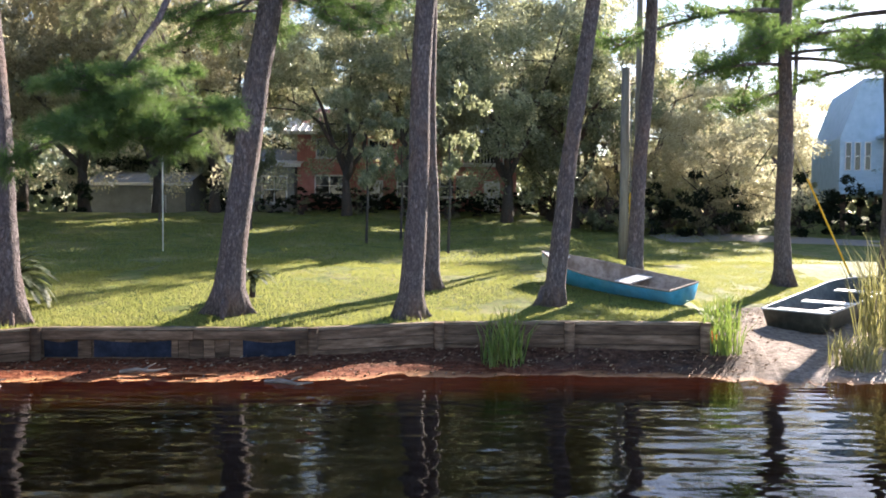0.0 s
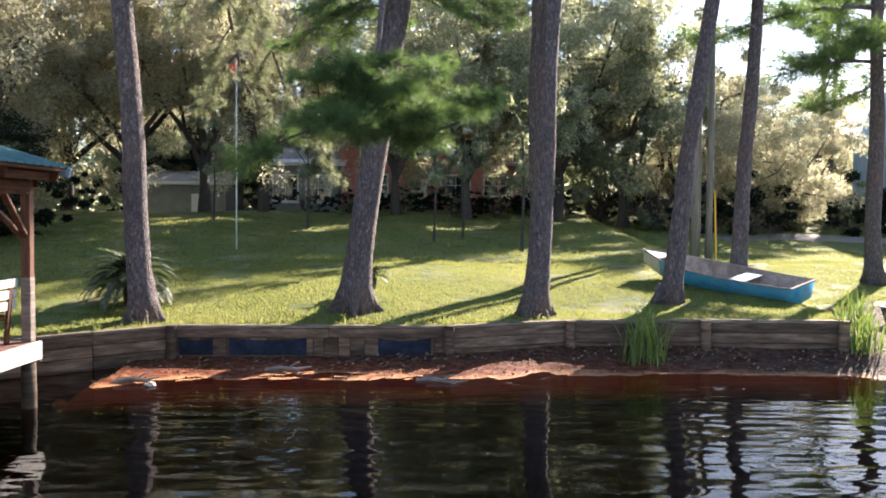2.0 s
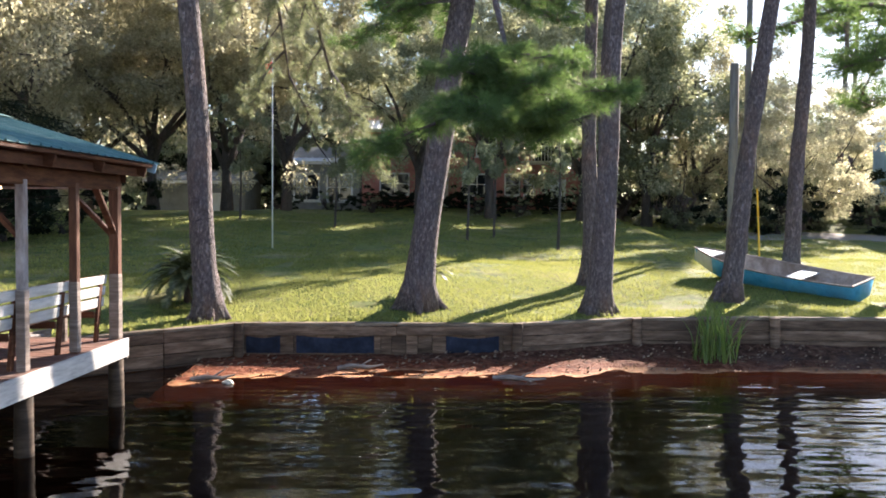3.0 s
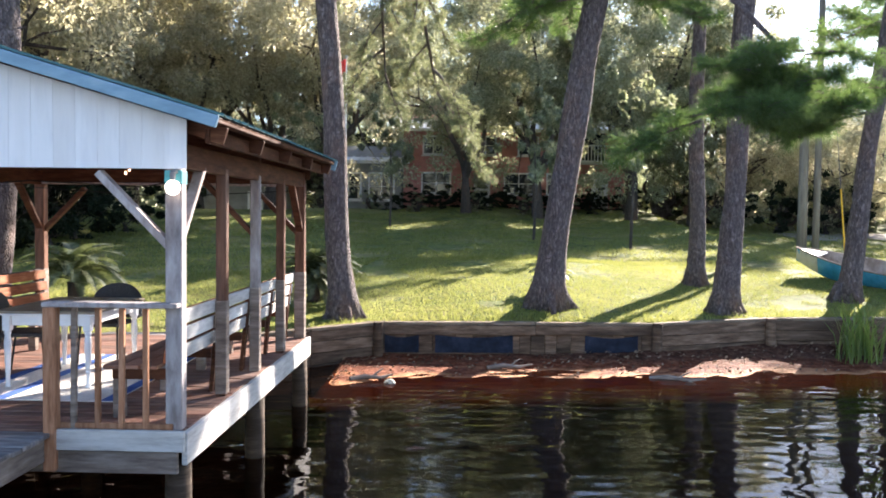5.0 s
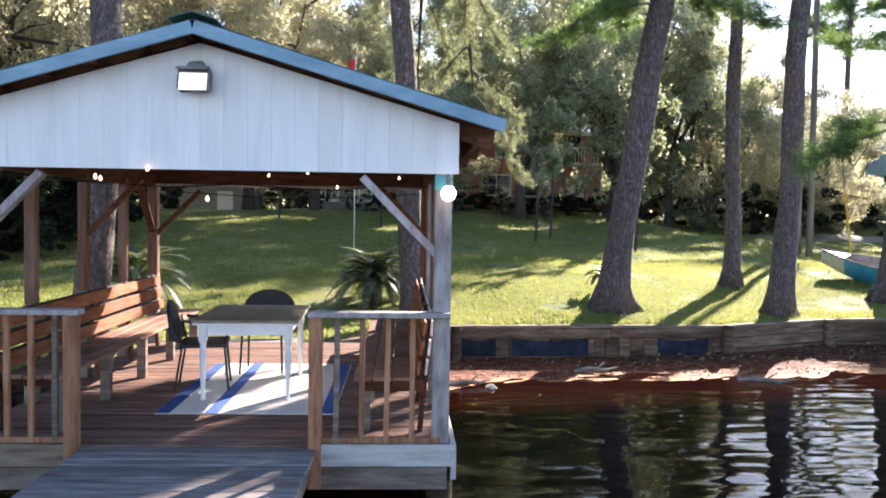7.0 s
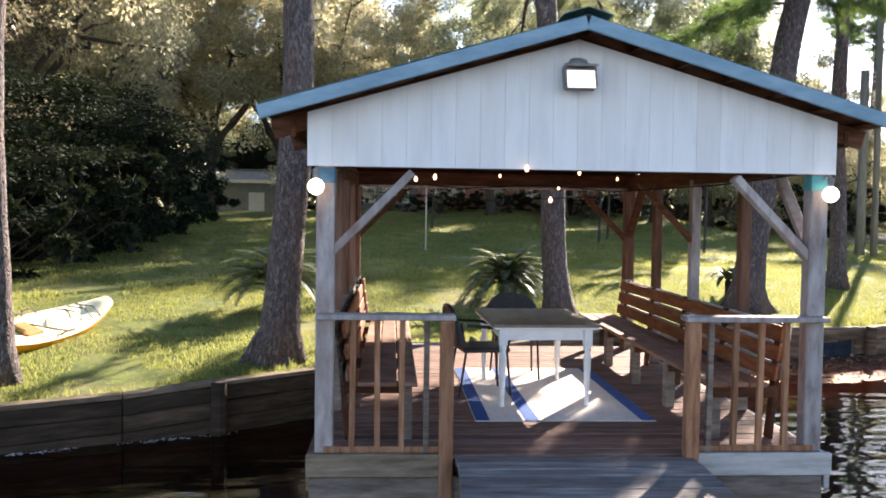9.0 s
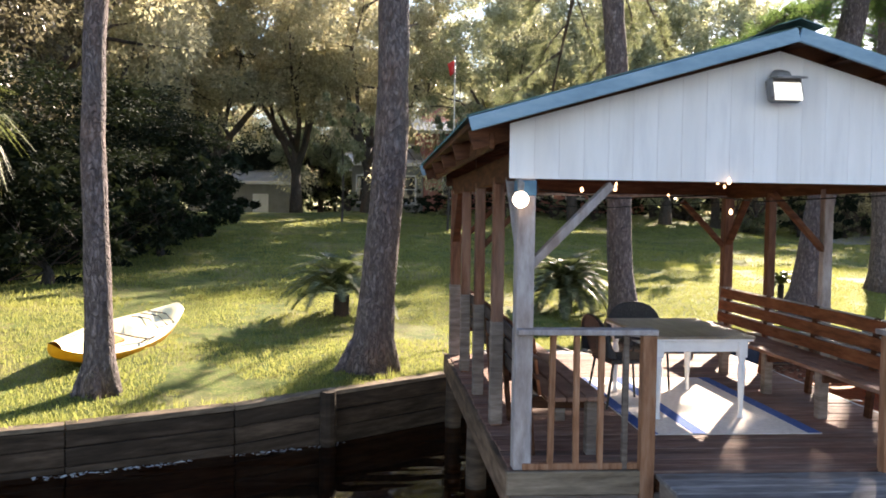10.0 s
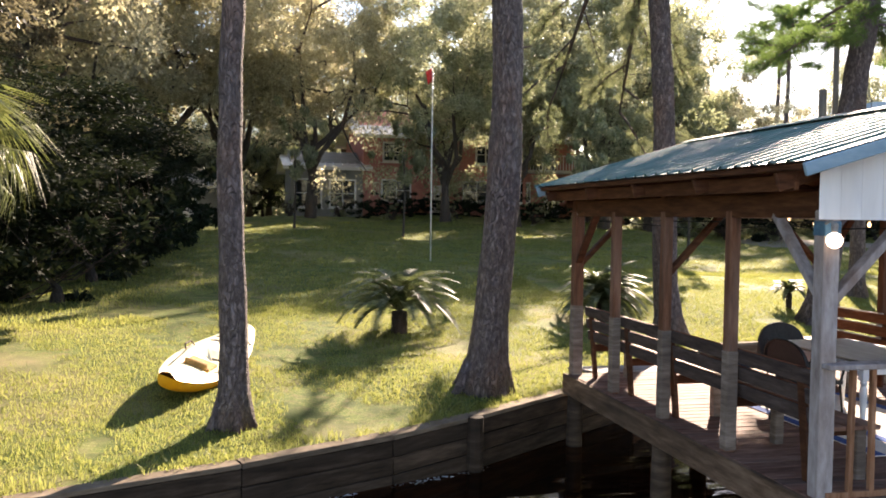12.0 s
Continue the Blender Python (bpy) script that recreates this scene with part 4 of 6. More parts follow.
# ---- trees ----
def needle_tufts(centres, dirs, count, length, rng):
    """Pine needles: sprays of thin blades round every twig end."""
    c = np.repeat(np.asarray(centres, float), count, axis=0)
    d = np.repeat(np.asarray(dirs, float), count, axis=0)
    n = len(c)
    c = c + d * rng.uniform(-0.16, 0.1, n)[:, None]
    v = unit(n, rng) + d * 0.9
    v /= np.linalg.norm(v, axis=1)[:, None]
    s = np.cross(v, unit(n, rng))
    s /= np.linalg.norm(s, axis=1)[:, None] + 1e-9
    L = (length * rng.uniform(0.7, 1.25, n))[:, None]
    w = 0.006 + 0.02 * length
    tip = c + v * L
    tip[:, 2] -= 0.12 * L[:, 0]
    return np.stack([c - s * w * 0.65, c + s * w * 0.65, tip], axis=1)


def bough(rng, length, spread, drop):
    """One pine limb along +x: its wood, and the twig ends with their directions."""
    g, ends, dirs = Geo(), [], []
    main = [(length * u, 0.25 * math.sin(3 * u + drop) * u, -drop * u * u + 0.25 * u) for u in np.linspace(0, 1, 7)]
    g.tube(main, [0.055 - 0.043 * i / 6 for i in range(7)], 7, rough=0.2)
    for i in range(26):
        u = rng.uniform(0.35, 1.0)
        k = min(5, int(u * 6))
        f = u * 6 - k
        p = Vector(main[k]).lerp(Vector(main[k + 1]), f)
        a = rng.uniform(-1.3, 1.3) + (math.pi if rng.random() < 0.15 else 0)
        q = p + Vector((math.cos(a), math.sin(a) * 1.1, rng.uniform(-0.35, 0.5))) * spread * rng.uniform(0.35, 1.0)
        g.tube([p, p.lerp(q, 0.5) + Vector((0, 0, 0.05)), q], [0.016, 0.011, 0.006], 5)
        for j in range(4):
            e = p.lerp(q, rng.uniform(0.45, 1.0)) + Vector(rng.normal(size=3) * 0.1)
            ends.append(tuple(e))
            dirs.append(tuple((q - p).normalized()))
    return g, np.array(ends), np.array(dirs)


BOUGHS = []
for k in range(3):
    r = np.random.default_rng(20 + k)
    g, ends, dirs = bough(r, 2.6 + 0.4 * k, 0.75, 0.5 + 0.25 * k)
    wood = g.mesh("limb", True)
    wood.materials.append(M["bark"])
    BOUGHS.append((wood, quads("needles", needle_tufts(ends, dirs, 26, 0.24, r), 0, "needle")))


def pine(x, y, r, height, lean, label, low=(), bend=0.0, crown=11, seed=1, grp="riverside pines"):
    """lean: metres by which the trunk goes sideways over six metres; low: limbs (height, heading, scale) below the crown."""
    z = lawn_z(x, y) - 0.12
    t = empty("pine_tree", label, "pine tree", pose(x, y, z), group=grp)
    pts, rad = [], []
    for i in range(29):
        h = height * i / 28
        side = lean * (h / 6.0) + bend * math.sin(min(1.0, h / 6.5) * math.pi)
        pts.append((side + 0.03 * math.sin(h * 1.1 + seed), 0.02 * math.sin(h * 0.8 + seed * 2), h))
        rad.append(r * (1 - 0.55 * h / height) + r * 0.75 * math.exp(-h / 0.33))
    part("trunk", Geo().tube(pts, rad, 22, rough=0.16, seed=seed), "bark", t, "", True)
    # buttress roots at the foot
    rr = random.Random(seed)
    for k in range(5):
        a = k * 1.257 + rr.uniform(-0.3, 0.3)
        part("root", Geo().tube([(0.7 * r * math.cos(a), 0.7 * r * math.sin(a), 0.5), (1.35 * r * math.cos(a), 1.35 * r * math.sin(a), 0.2), (2.1 * r * math.cos(a), 2.1 * r * math.sin(a), 0.02)], [r * 0.35, r * 0.32, r * 0.15], 8, rough=0.2, seed=k), "bark", t, "", True)

    def limb(h, heading, scale, kind, tip=0):
        i = min(27, int(h / height * 28))
        m = pose(pts[i][0], pts[i][1], h, 0, tip, heading) @ Matrix.Scale(scale, 4)
        part("limb", BOUGHS[kind][0], "bark", t, m=m)
        part("needles", BOUGHS[kind][1], "needle", t, "green needle sprays", m=m)

    for k in range(crown):
        limb(height - 0.3 - (height * (0.36 if crown < 12 else 0.26)) * k / crown, rr.uniform(0, 360), rr.uniform(0.9, 1.35) * (1.0 if k else 0.5), k % 3, rr.uniform(-40, 5))
    for h, heading, scale, kind, *tip in low:
        limb(h, heading, scale, kind, *tip)
    # dead stubs on the bare trunk
    for k in range(3):
        h = rr.uniform(2.5, height * 0.55)
        i = int(h / height * 28)
        a = rr.uniform(0, math.tau)
        part("stub", Geo().tube([(pts[i][0], pts[i][1], h), (pts[i][0] + 0.32 * math.cos(a), pts[i][1] + 0.32 * math.sin(a), h + 0.06)], [0.022, 0.008], 6), "bark", t)
    return t


P = "tall pine with a bare grey-brown plated trunk on the lawn's edge"
pine(-16.48, 11.83, 0.165, 15, 0.0, "slender pine with bare plated trunk beside the kayak", seed=1)
pine(-13.2, 12.71, 0.25, 16, 0.17, "pine with thick flared trunk beside the pavilion", low=((8.0, 200, 1.0, 0),), bend=0.22, seed=2)
pine(-8.36, 16.33, 0.245, 16, -0.36, P, seed=3)
pine(-4.37, 17.15, 0.3, 17, 0.85, "thick leaning pine with flared foot beside a small sago palm", low=((8.0, 60, 1.3, 1), (8.8, 120, 1.3, 0), (8.4, 160, 1.4, 2), (6.5, 172, 0.72, 2, 14), (6.2, 205, 0.62, 0, 10), (6.7, 140, 0.7, 1, 16), (6.9, 225, 0.7, 2, 18), (6.9, 5, 0.75, 1, 14), (6.5, 335, 0.65, 2, 12), (6.9, 35, 0.75, 0, 16), (7.1, 100, 0.8, 1, 14), (7.0, 270, 0.6, 0, 10)), bend=-0.12, seed=4)
pine(-0.66, 17.65, 0.245, 17, 0.24, P, low=((8.4, 20, 1.2, 1),), seed=5)
pine(-0.29, 21.0, 0.2, 16, -0.07, P, seed=6)
pine(2.45, 19.0, 0.215, 16, 0.72, "leaning pine beside the upturned end of the blue rowboat", low=((7.8, 30, 1.1, 0),), seed=7)
pine(4.9, 21.68, 0.2, 16, 0.32, P, low=((9.2, 180, 1.2, 1),), seed=8)
pine(10.3, 25.4, 0.24, 17, -0.08, P, low=((7.6, 20, 1.5, 1), (8.3, 180, 1.5, 2), (8.8, 330, 1.4, 0), (9.4, 80, 1.6, 1), (7.0, 300, 1.1, 2), (6.7, 195, 1.25, 0, 4), (6.9, 345, 1.3, 1, 4), (7.4, 90, 1.3, 2, 6), (7.3, 240, 1.2, 1, 2)), seed=9)
pine(13.4, 25.2, 0.24, 17, -0.1, P, low=((7.8, 180, 1.4, 1), (7.2, 230, 1.3, 0), (8.4, 140, 1.5, 2), (6.8, 160, 1.3, 2, 4), (7.5, 280, 1.3, 1, 4)), seed=10)

for x, y, h, k in ((9.5, 56, 19, 21), (24.5, 60, 17, 22), (21.0, 54, 15.5, 23), (-2.0, 62, 20, 24)):
    pine(x, y, 0.22, h, 0.2, "tall pine with a high open crown behind the lawn", crown=14, seed=k, grp="pines behind the lawn")

# the long limb that hangs low over the water, from the thick leaning pine
limb_tree = [o for o in scene.objects if o.name.startswith("pine_tree")][3]
lm = limb_tree.matrix_world.inverted()
part("limb", Geo().tube([(-3.9, 17.4, 9.4), (-3.6, 15.2, 8.9), (-3.4, 12.2, 7.2), (-3.3, 9.8, 5.1), (-3.25, 8.6, 4.35)], [0.09, 0.075, 0.055, 0.035, 0.02], 8, rough=0.15), "bark", limb_tree, "", True, m=lm)
SPRAYS = []
for k in range(3):
    r = np.random.default_rng(50 + k)
    g, ends, dirs = bough(r, 2.4, 1.0, 0.4)
    wood = g.mesh("twig", True)
    wood.materials.append(M["bark"])
    SPRAYS.append((wood, quads("needles", needle_tufts(ends, dirs, 18, 0.55, r), 0, "needle")))
rr = random.Random(8)
for k in range(32):
    a, d, up = k * 137.5, rr.uniform(0, 0.48), rr.uniform(-0.1, 0.58)
    m = lm @ pose(-3.2 + 1.9 * d * math.cos(a), 8.6 + 0.8 * d * math.sin(a), 3.72 + up, 0, rr.uniform(-12, 22), k * 137.5 + rr.uniform(-30, 30)) @ Matrix.Scale(rr.uniform(0.2, 0.32) * (1.0 - 0.4 * max(0, up - 0.1)), 4)
    part("twig", SPRAYS[k % 3][0], "bark", limb_tree, m=m)
    part("needles", SPRAYS[k % 3][1], "needle", limb_tree, m=m)

# sprays behind the second pine, in a paler needle colour that holds their sunlight, on long limbs that droop over the
# lawn
sprays = [o for o in scene.objects if o.name.startswith("pine_tree")][2]
lm = sprays.matrix_world.inverted()
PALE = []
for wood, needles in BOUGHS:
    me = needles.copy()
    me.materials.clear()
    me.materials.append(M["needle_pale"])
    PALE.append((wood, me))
rr = random.Random(31)
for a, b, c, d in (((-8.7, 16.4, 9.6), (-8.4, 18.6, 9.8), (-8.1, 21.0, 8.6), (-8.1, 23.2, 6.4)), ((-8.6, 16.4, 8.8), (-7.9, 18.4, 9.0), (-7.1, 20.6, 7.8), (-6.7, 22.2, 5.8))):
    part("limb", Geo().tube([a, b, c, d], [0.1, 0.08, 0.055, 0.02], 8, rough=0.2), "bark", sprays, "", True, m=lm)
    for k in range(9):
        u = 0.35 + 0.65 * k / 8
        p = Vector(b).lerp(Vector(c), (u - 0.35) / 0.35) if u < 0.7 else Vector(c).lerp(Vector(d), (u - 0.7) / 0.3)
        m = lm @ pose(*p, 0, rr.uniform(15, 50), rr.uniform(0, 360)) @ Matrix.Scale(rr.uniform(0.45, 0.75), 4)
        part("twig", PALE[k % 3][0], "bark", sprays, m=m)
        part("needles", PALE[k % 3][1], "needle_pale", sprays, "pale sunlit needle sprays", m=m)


def oak_mesh(seed, rx, rz, zc, clumps, leaves, size, material, low=0.35):
    """Wood and crown of a broad-leaved tree: crooked limbs, and leaf clumps about their ends with gaps between."""
    r = np.random.default_rng(seed)
    g = Geo()
    fork = zc * 0.24
    thin = 0.12 if material == "leaf_hedge" else 1.0
    g.tube([(0, 0, -0.3), (0.06, 0.02, fork * 0.5), (0.1, 0.05, fork), (0.02, 0.12, fork * 1.7)], [0.36 * thin ** 0.4, 0.25 * thin ** 0.4, 0.21 * thin ** 0.5, 0.14 * thin], 10, rough=0.25, seed=seed)
    ends = []
    for k in range(7):
        a = k * 0.9 + r.uniform(-0.3, 0.3)
        reach = rx * r.uniform(0.5, 0.85)
        tip = Vector((reach * math.cos(a), reach * math.sin(a), zc + rz * r.uniform(-0.45, 0.55)))
        p0 = Vector((0.08, 0.05, fork * r.uniform(0.8, 1.6)))
        pts = [p0]
        for u in (0.2, 0.42, 0.65, 0.85, 1.0):
            q = p0.lerp(tip, u)
            q.z += 0.25 * math.sin(u * 3.1) * rz * r.uniform(-0.5, 0.6)
            pts.append(q + Vector(r.normal(size=3) * 0.28))
        g.tube(pts, [thin * v for v in (0.15, 0.12, 0.095, 0.065, 0.04, 0.015)], 7, rough=0.3, seed=seed + k)
        ends.append(pts[-1])
        for i in (2, 3, 4, 3):
            e = pts[i] + Vector(r.normal(size=3)) * rx * 0.27 + Vector((0, 0, 0.5))
            g.tube([pts[i], pts[i].lerp(e, 0.5) + Vector(r.normal(size=3) * 0.15), e], [thin * v for v in (0.055, 0.035, 0.012)], 6, rough=0.2, seed=i)
            ends.append(e)
    cs = []
    while len(cs) < clumps:
        if r.random() < 0.4:
            c = np.array(ends[r.integers(len(ends))]) + r.normal(size=3) * 0.7
        else:
            p = r.normal(size=3)
            p /= np.linalg.norm(p)
            q = p * r.uniform(0.5, 1.0) ** 0.6
            if q[2] < -low * 2.2:
                continue
            c = np.array([q[0] * rx, q[1] * rx, zc + q[2] * rz])
            c += np.array([noise.noise(Vector(c * 0.3 + seed)), noise.noise(Vector(c * 0.3 + seed + 9)), noise.noise(Vector(c * 0.3 + seed + 20))]) * 1.3
            if noise.noise(Vector(c * 0.33 + seed * 3)) < -0.12:
                continue
        cs.append(c)
    cs = np.array(cs)
    wood = g.mesh("trunk", True)
    wood.materials.append(M["dark_bark" if material == "leaf_hedge" else "oak_bark"])
    cr = r.uniform(0.4, 1.15, clumps) * rx / 4.6
    idx = np.repeat(np.arange(clumps), leaves)
    u = unit(len(idx), r) * (r.uniform(0.1, 1.0, len(idx)) ** 0.5)[:, None]
    u[:, 2] *= 0.62
    pos = cs[idx] + u * cr[idx][:, None]
    outward = u / (np.linalg.norm(u, axis=1)[:, None] + 1e-6)
    return wood, quads("crown", leaves_at(pos, size * 1.05, size * 0.72, r, 0.25, outward, True), 0, material)


OAKS = [oak_mesh(1, 4.8, 4.5, 7.6, 205, 300, 0.135, "leaf_oak", 0.33), oak_mesh(2, 5.0, 4.9, 5.6, 185, 300, 0.125, "leaf_olive", 0.6),
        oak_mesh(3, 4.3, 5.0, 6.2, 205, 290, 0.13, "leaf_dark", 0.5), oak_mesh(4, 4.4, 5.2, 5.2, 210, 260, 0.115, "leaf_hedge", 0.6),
        oak_mesh(5, 4.8, 4.6, 7.4, 180, 300, 0.125, "leaf_olive", 0.36)]
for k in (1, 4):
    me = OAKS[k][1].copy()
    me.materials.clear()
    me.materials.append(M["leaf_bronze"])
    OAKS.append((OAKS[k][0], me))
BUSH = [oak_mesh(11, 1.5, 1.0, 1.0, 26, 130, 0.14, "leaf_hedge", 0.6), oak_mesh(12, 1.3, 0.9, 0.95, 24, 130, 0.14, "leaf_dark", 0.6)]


def tree(kind, x, y, scale, turn, label, name="oak_tree", category="tree", group="background trees", stock=OAKS, dz=0.0, tall=1.0):
    t = empty(name, label, category, pose(x, y, lawn_z(x, y) + dz), group=group)
    m = pose(0, 0, 0, 0, 0, turn) @ Matrix.Diagonal((scale, scale, scale * tall, 1))
    part("trunk", stock[kind][0], "oak_bark", t, m=m)
    part("crown", stock[kind][1], "leaf_oak", t, m=m)
    return t


LIVE = "spreading live oak with grey-green leaves behind the lawn"
SUNNY = "broad live oak with sunlit olive leaves behind the lawn"
DARK = "dense dark evergreen tree at the lawn's edge"
for k, x, y, s, turn, lab, tall in (
        (0, 3.4, 45, 1.08, 10, LIVE, 1.1), (2, 7.4, 47.5, 1.05, 80, LIVE, 1.2), (1, 15.6, 47, 0.85, 30, SUNNY, 1.0), (1, 11.2, 50.5, 0.95, 200, SUNNY, 1.25), (2, 18.5, 57, 0.85, 140, LIVE, 1.0),
        (0, -1.4, 46, 1.0, 150, LIVE, 1.2), (0, -5.3, 46.5, 0.96, 220, LIVE, 1.13), (4, -12.6, 46.5, 1.05, 300, SUNNY, 1.28), (4, -16.4, 48.5, 1.15, 70, SUNNY, 1.2), (4, -20.4, 48, 1.2, 200, SUNNY, 1.15),
        (4, -24.5, 49, 1.25, 20, SUNNY, 1.15), (1, -29, 47, 1.3, 260, SUNNY, 1.2), (0, -8.2, 64, 1.15, 250, LIVE, 1.05), (2, -24.5, 62, 0.85, 45, LIVE, 0.95), (2, -20.5, 68, 0.95, 5, LIVE, 0.9), (2, -33, 58, 0.9, 145, LIVE, 1.1), (2, -15.5, 61, 0.75, 300, LIVE, 1.0), (2, 34, 42, 0.9, 10, LIVE, 1.0),
        (0, 38, 52, 1.1, 100, LIVE, 1.0), (2, -14, 66, 0.85, 15, LIVE, 0.85), (1, -4, 68, 0.85, 190, SUNNY, 0.9), (2, 7, 62, 1.2, 75, LIVE, 1.2), (2, 20, 66, 0.95, 160, LIVE, 1.0), (0, -27, 66, 0.9, 33, LIVE, 1.2), (1, 28, 66, 0.95, 44, SUNNY, 1.0),
        (0, 41, 66, 1.3, 12, LIVE, 1.1), (2, 0.5, 64, 1.2, 99, LIVE, 1.2)):
    tree(k, x, y, s, turn, lab, tall=tall)
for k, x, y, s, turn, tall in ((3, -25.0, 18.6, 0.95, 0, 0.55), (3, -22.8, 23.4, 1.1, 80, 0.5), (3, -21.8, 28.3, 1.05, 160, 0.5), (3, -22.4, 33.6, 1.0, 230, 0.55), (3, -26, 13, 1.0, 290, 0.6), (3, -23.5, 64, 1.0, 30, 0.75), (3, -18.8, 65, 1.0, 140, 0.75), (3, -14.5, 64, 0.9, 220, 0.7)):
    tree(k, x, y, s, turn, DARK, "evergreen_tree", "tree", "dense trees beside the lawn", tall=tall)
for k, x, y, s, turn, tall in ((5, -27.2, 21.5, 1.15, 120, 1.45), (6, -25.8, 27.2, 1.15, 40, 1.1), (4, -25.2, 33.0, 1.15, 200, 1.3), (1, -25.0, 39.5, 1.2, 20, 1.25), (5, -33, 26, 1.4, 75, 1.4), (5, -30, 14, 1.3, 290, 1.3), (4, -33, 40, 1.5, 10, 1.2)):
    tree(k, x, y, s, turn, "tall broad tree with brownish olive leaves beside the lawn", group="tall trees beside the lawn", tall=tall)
rb = random.Random(9)
for i in range(34):
    x = -21 + i * 1.45 + rb.uniform(-0.5, 0.5)
    y = rb.uniform(47.5, 50.0) if -14 < x < 6 else rb.uniform(45, 50)
    if -20.2 < x < -14.8:
        continue
    tree(i % 2, x, y, rb.uniform(0.36, 0.5) if -14 < x < 6 else rb.uniform(0.75, 1.35), rb.uniform(0, 360), "dense dark green shrub at the far edge of the lawn", "shrub", "shrub", "shrubs behind the lawn", BUSH)
for i in range(15):
    tree(0, -8.3 + i * 0.93, 50.6 + rb.uniform(-0.15, 0.15), rb.uniform(0.62, 0.72), rb.uniform(0, 360), "dark clipped hedge shrub below the pink house's windows", "hedge_shrub", "shrub", "hedge before the pink house", BUSH, tall=0.68)
for x, y, s in ((-20.0, 20.5, 1.2), (-19.9, 24.2, 1.3), (-19.0, 27.2, 1.1), (-19.6, 30.2, 1.2), (-18.9, 33.4, 1.0)):
    tree(0, x, y, s, x * 50, "dense dark green shrub under the trees beside the lawn", "shrub", "shrub", "shrubs beside the lawn", BUSH)
for x, y, h in ((-9.0, 39.5, 3.8), (0.2, 30.5, 4.4), (-13.8, 41, 3.6), (-1.8, 36, 4.0), (-3.0, 33.0, 3.6)):
    z = lawn_z(x, y)
    t = empty("young_tree", "thin young tree with a small crown on the lawn", "tree", pose(x, y, z), group="young trees")
    part("trunk", Geo().tube([(0, 0, -0.1), (0.05, 0.02, h * 0.5), (0.0, 0.05, h * 0.95)], [0.06, 0.045, 0.02], 8), "oak_bark", t)
    part("crown", BUSH[1][1], "leaf_dark", t, m=pose(0, 0, h * 0.72) @ Matrix.Diagonal((0.75, 0.75, 1.2, 1)))


# ---- sago palms, fan palm, reeds ----
def frond(length, arch, rng, leaflets=24, width=0.2):
    q = []
    rach = []
    for i in range(leaflets + 1):
        u = i / leaflets
        rach.append(np.array([length * (u - 0.15 * u * u), 0, arch * (1.6 * u - 2.1 * u * u) * length]))
    for i in range(1, leaflets):
        u = i / leaflets
        w = width * math.sin(math.pi * (0.12 + 0.85 * u)) ** 0.6
        d = rach[i + 1] - rach[i - 1]
        d /= np.linalg.norm(d)
        for s in (-1, 1):
            tip = rach[i] + d * w * 0.5 + np.array([0, s * w * 0.85, 0.42 * w - 0.02])
            b = d * 0.017
            q.append([rach[i] - b, rach[i] + b, tip + b * 0.3, tip - b * 0.3])
        b = np.array([0, 0.008, 0])
        q.append([rach[i] - b, rach[i] + b, rach[i + 1] + b, rach[i + 1] - b])
    return np.array(q)


def turned(q, m):
    return q @ np.array(m.to_3x3()).T + np.array(m.translation)


def sago(x, y, size, trunk, label, n=34, seed=1, steep=62):
    """A stout scaly trunk and a whorl of stiff arching fronds: upright in the middle, drooping outside."""
    r = np.random.default_rng(seed)
    t = empty("sago_palm", label, "palm", pose(x, y, lawn_z(x, y)), group="sago palms")
    prof = [(0.12 * size, -0.1)]
    for i in range(9):
        prof += [(0.125 * size, trunk * i / 9), (0.1 * size, trunk * (i + 0.6) / 9)]
    part("trunk", Geo().lathe(prof + [(0.05 * size, trunk)], 12), "dark_bark", t, "", True)
    for k in range(n):
        el = steep * (1 - k / n) - 6 - 0.8 * (steep - 62)
        m = pose(0, 0, trunk - 0.02, 0, -el, k * 137.5 + r.uniform(-12, 12))
        me = quads("frond", turned(frond(size * r.uniform(0.8, 1.1), 0.3 + 0.2 * r.random(), r, 40, width=0.14 * size), m), 0, "frond")
        part("frond", me, "frond", t)


sago(-9.14, 17.7, 1.18, 0.44, "dark green sago palm on the lawn behind the pavilion", 72, 1, 84)
sago(-13.58, 16.6, 1.3, 0.4, "wide sago palm with arching fronds on the sunny lawn", 48, 2)
sago(-4.18, 18.5, 0.6, 0.36, "small sago palm at the foot of a pine", 24, 3)

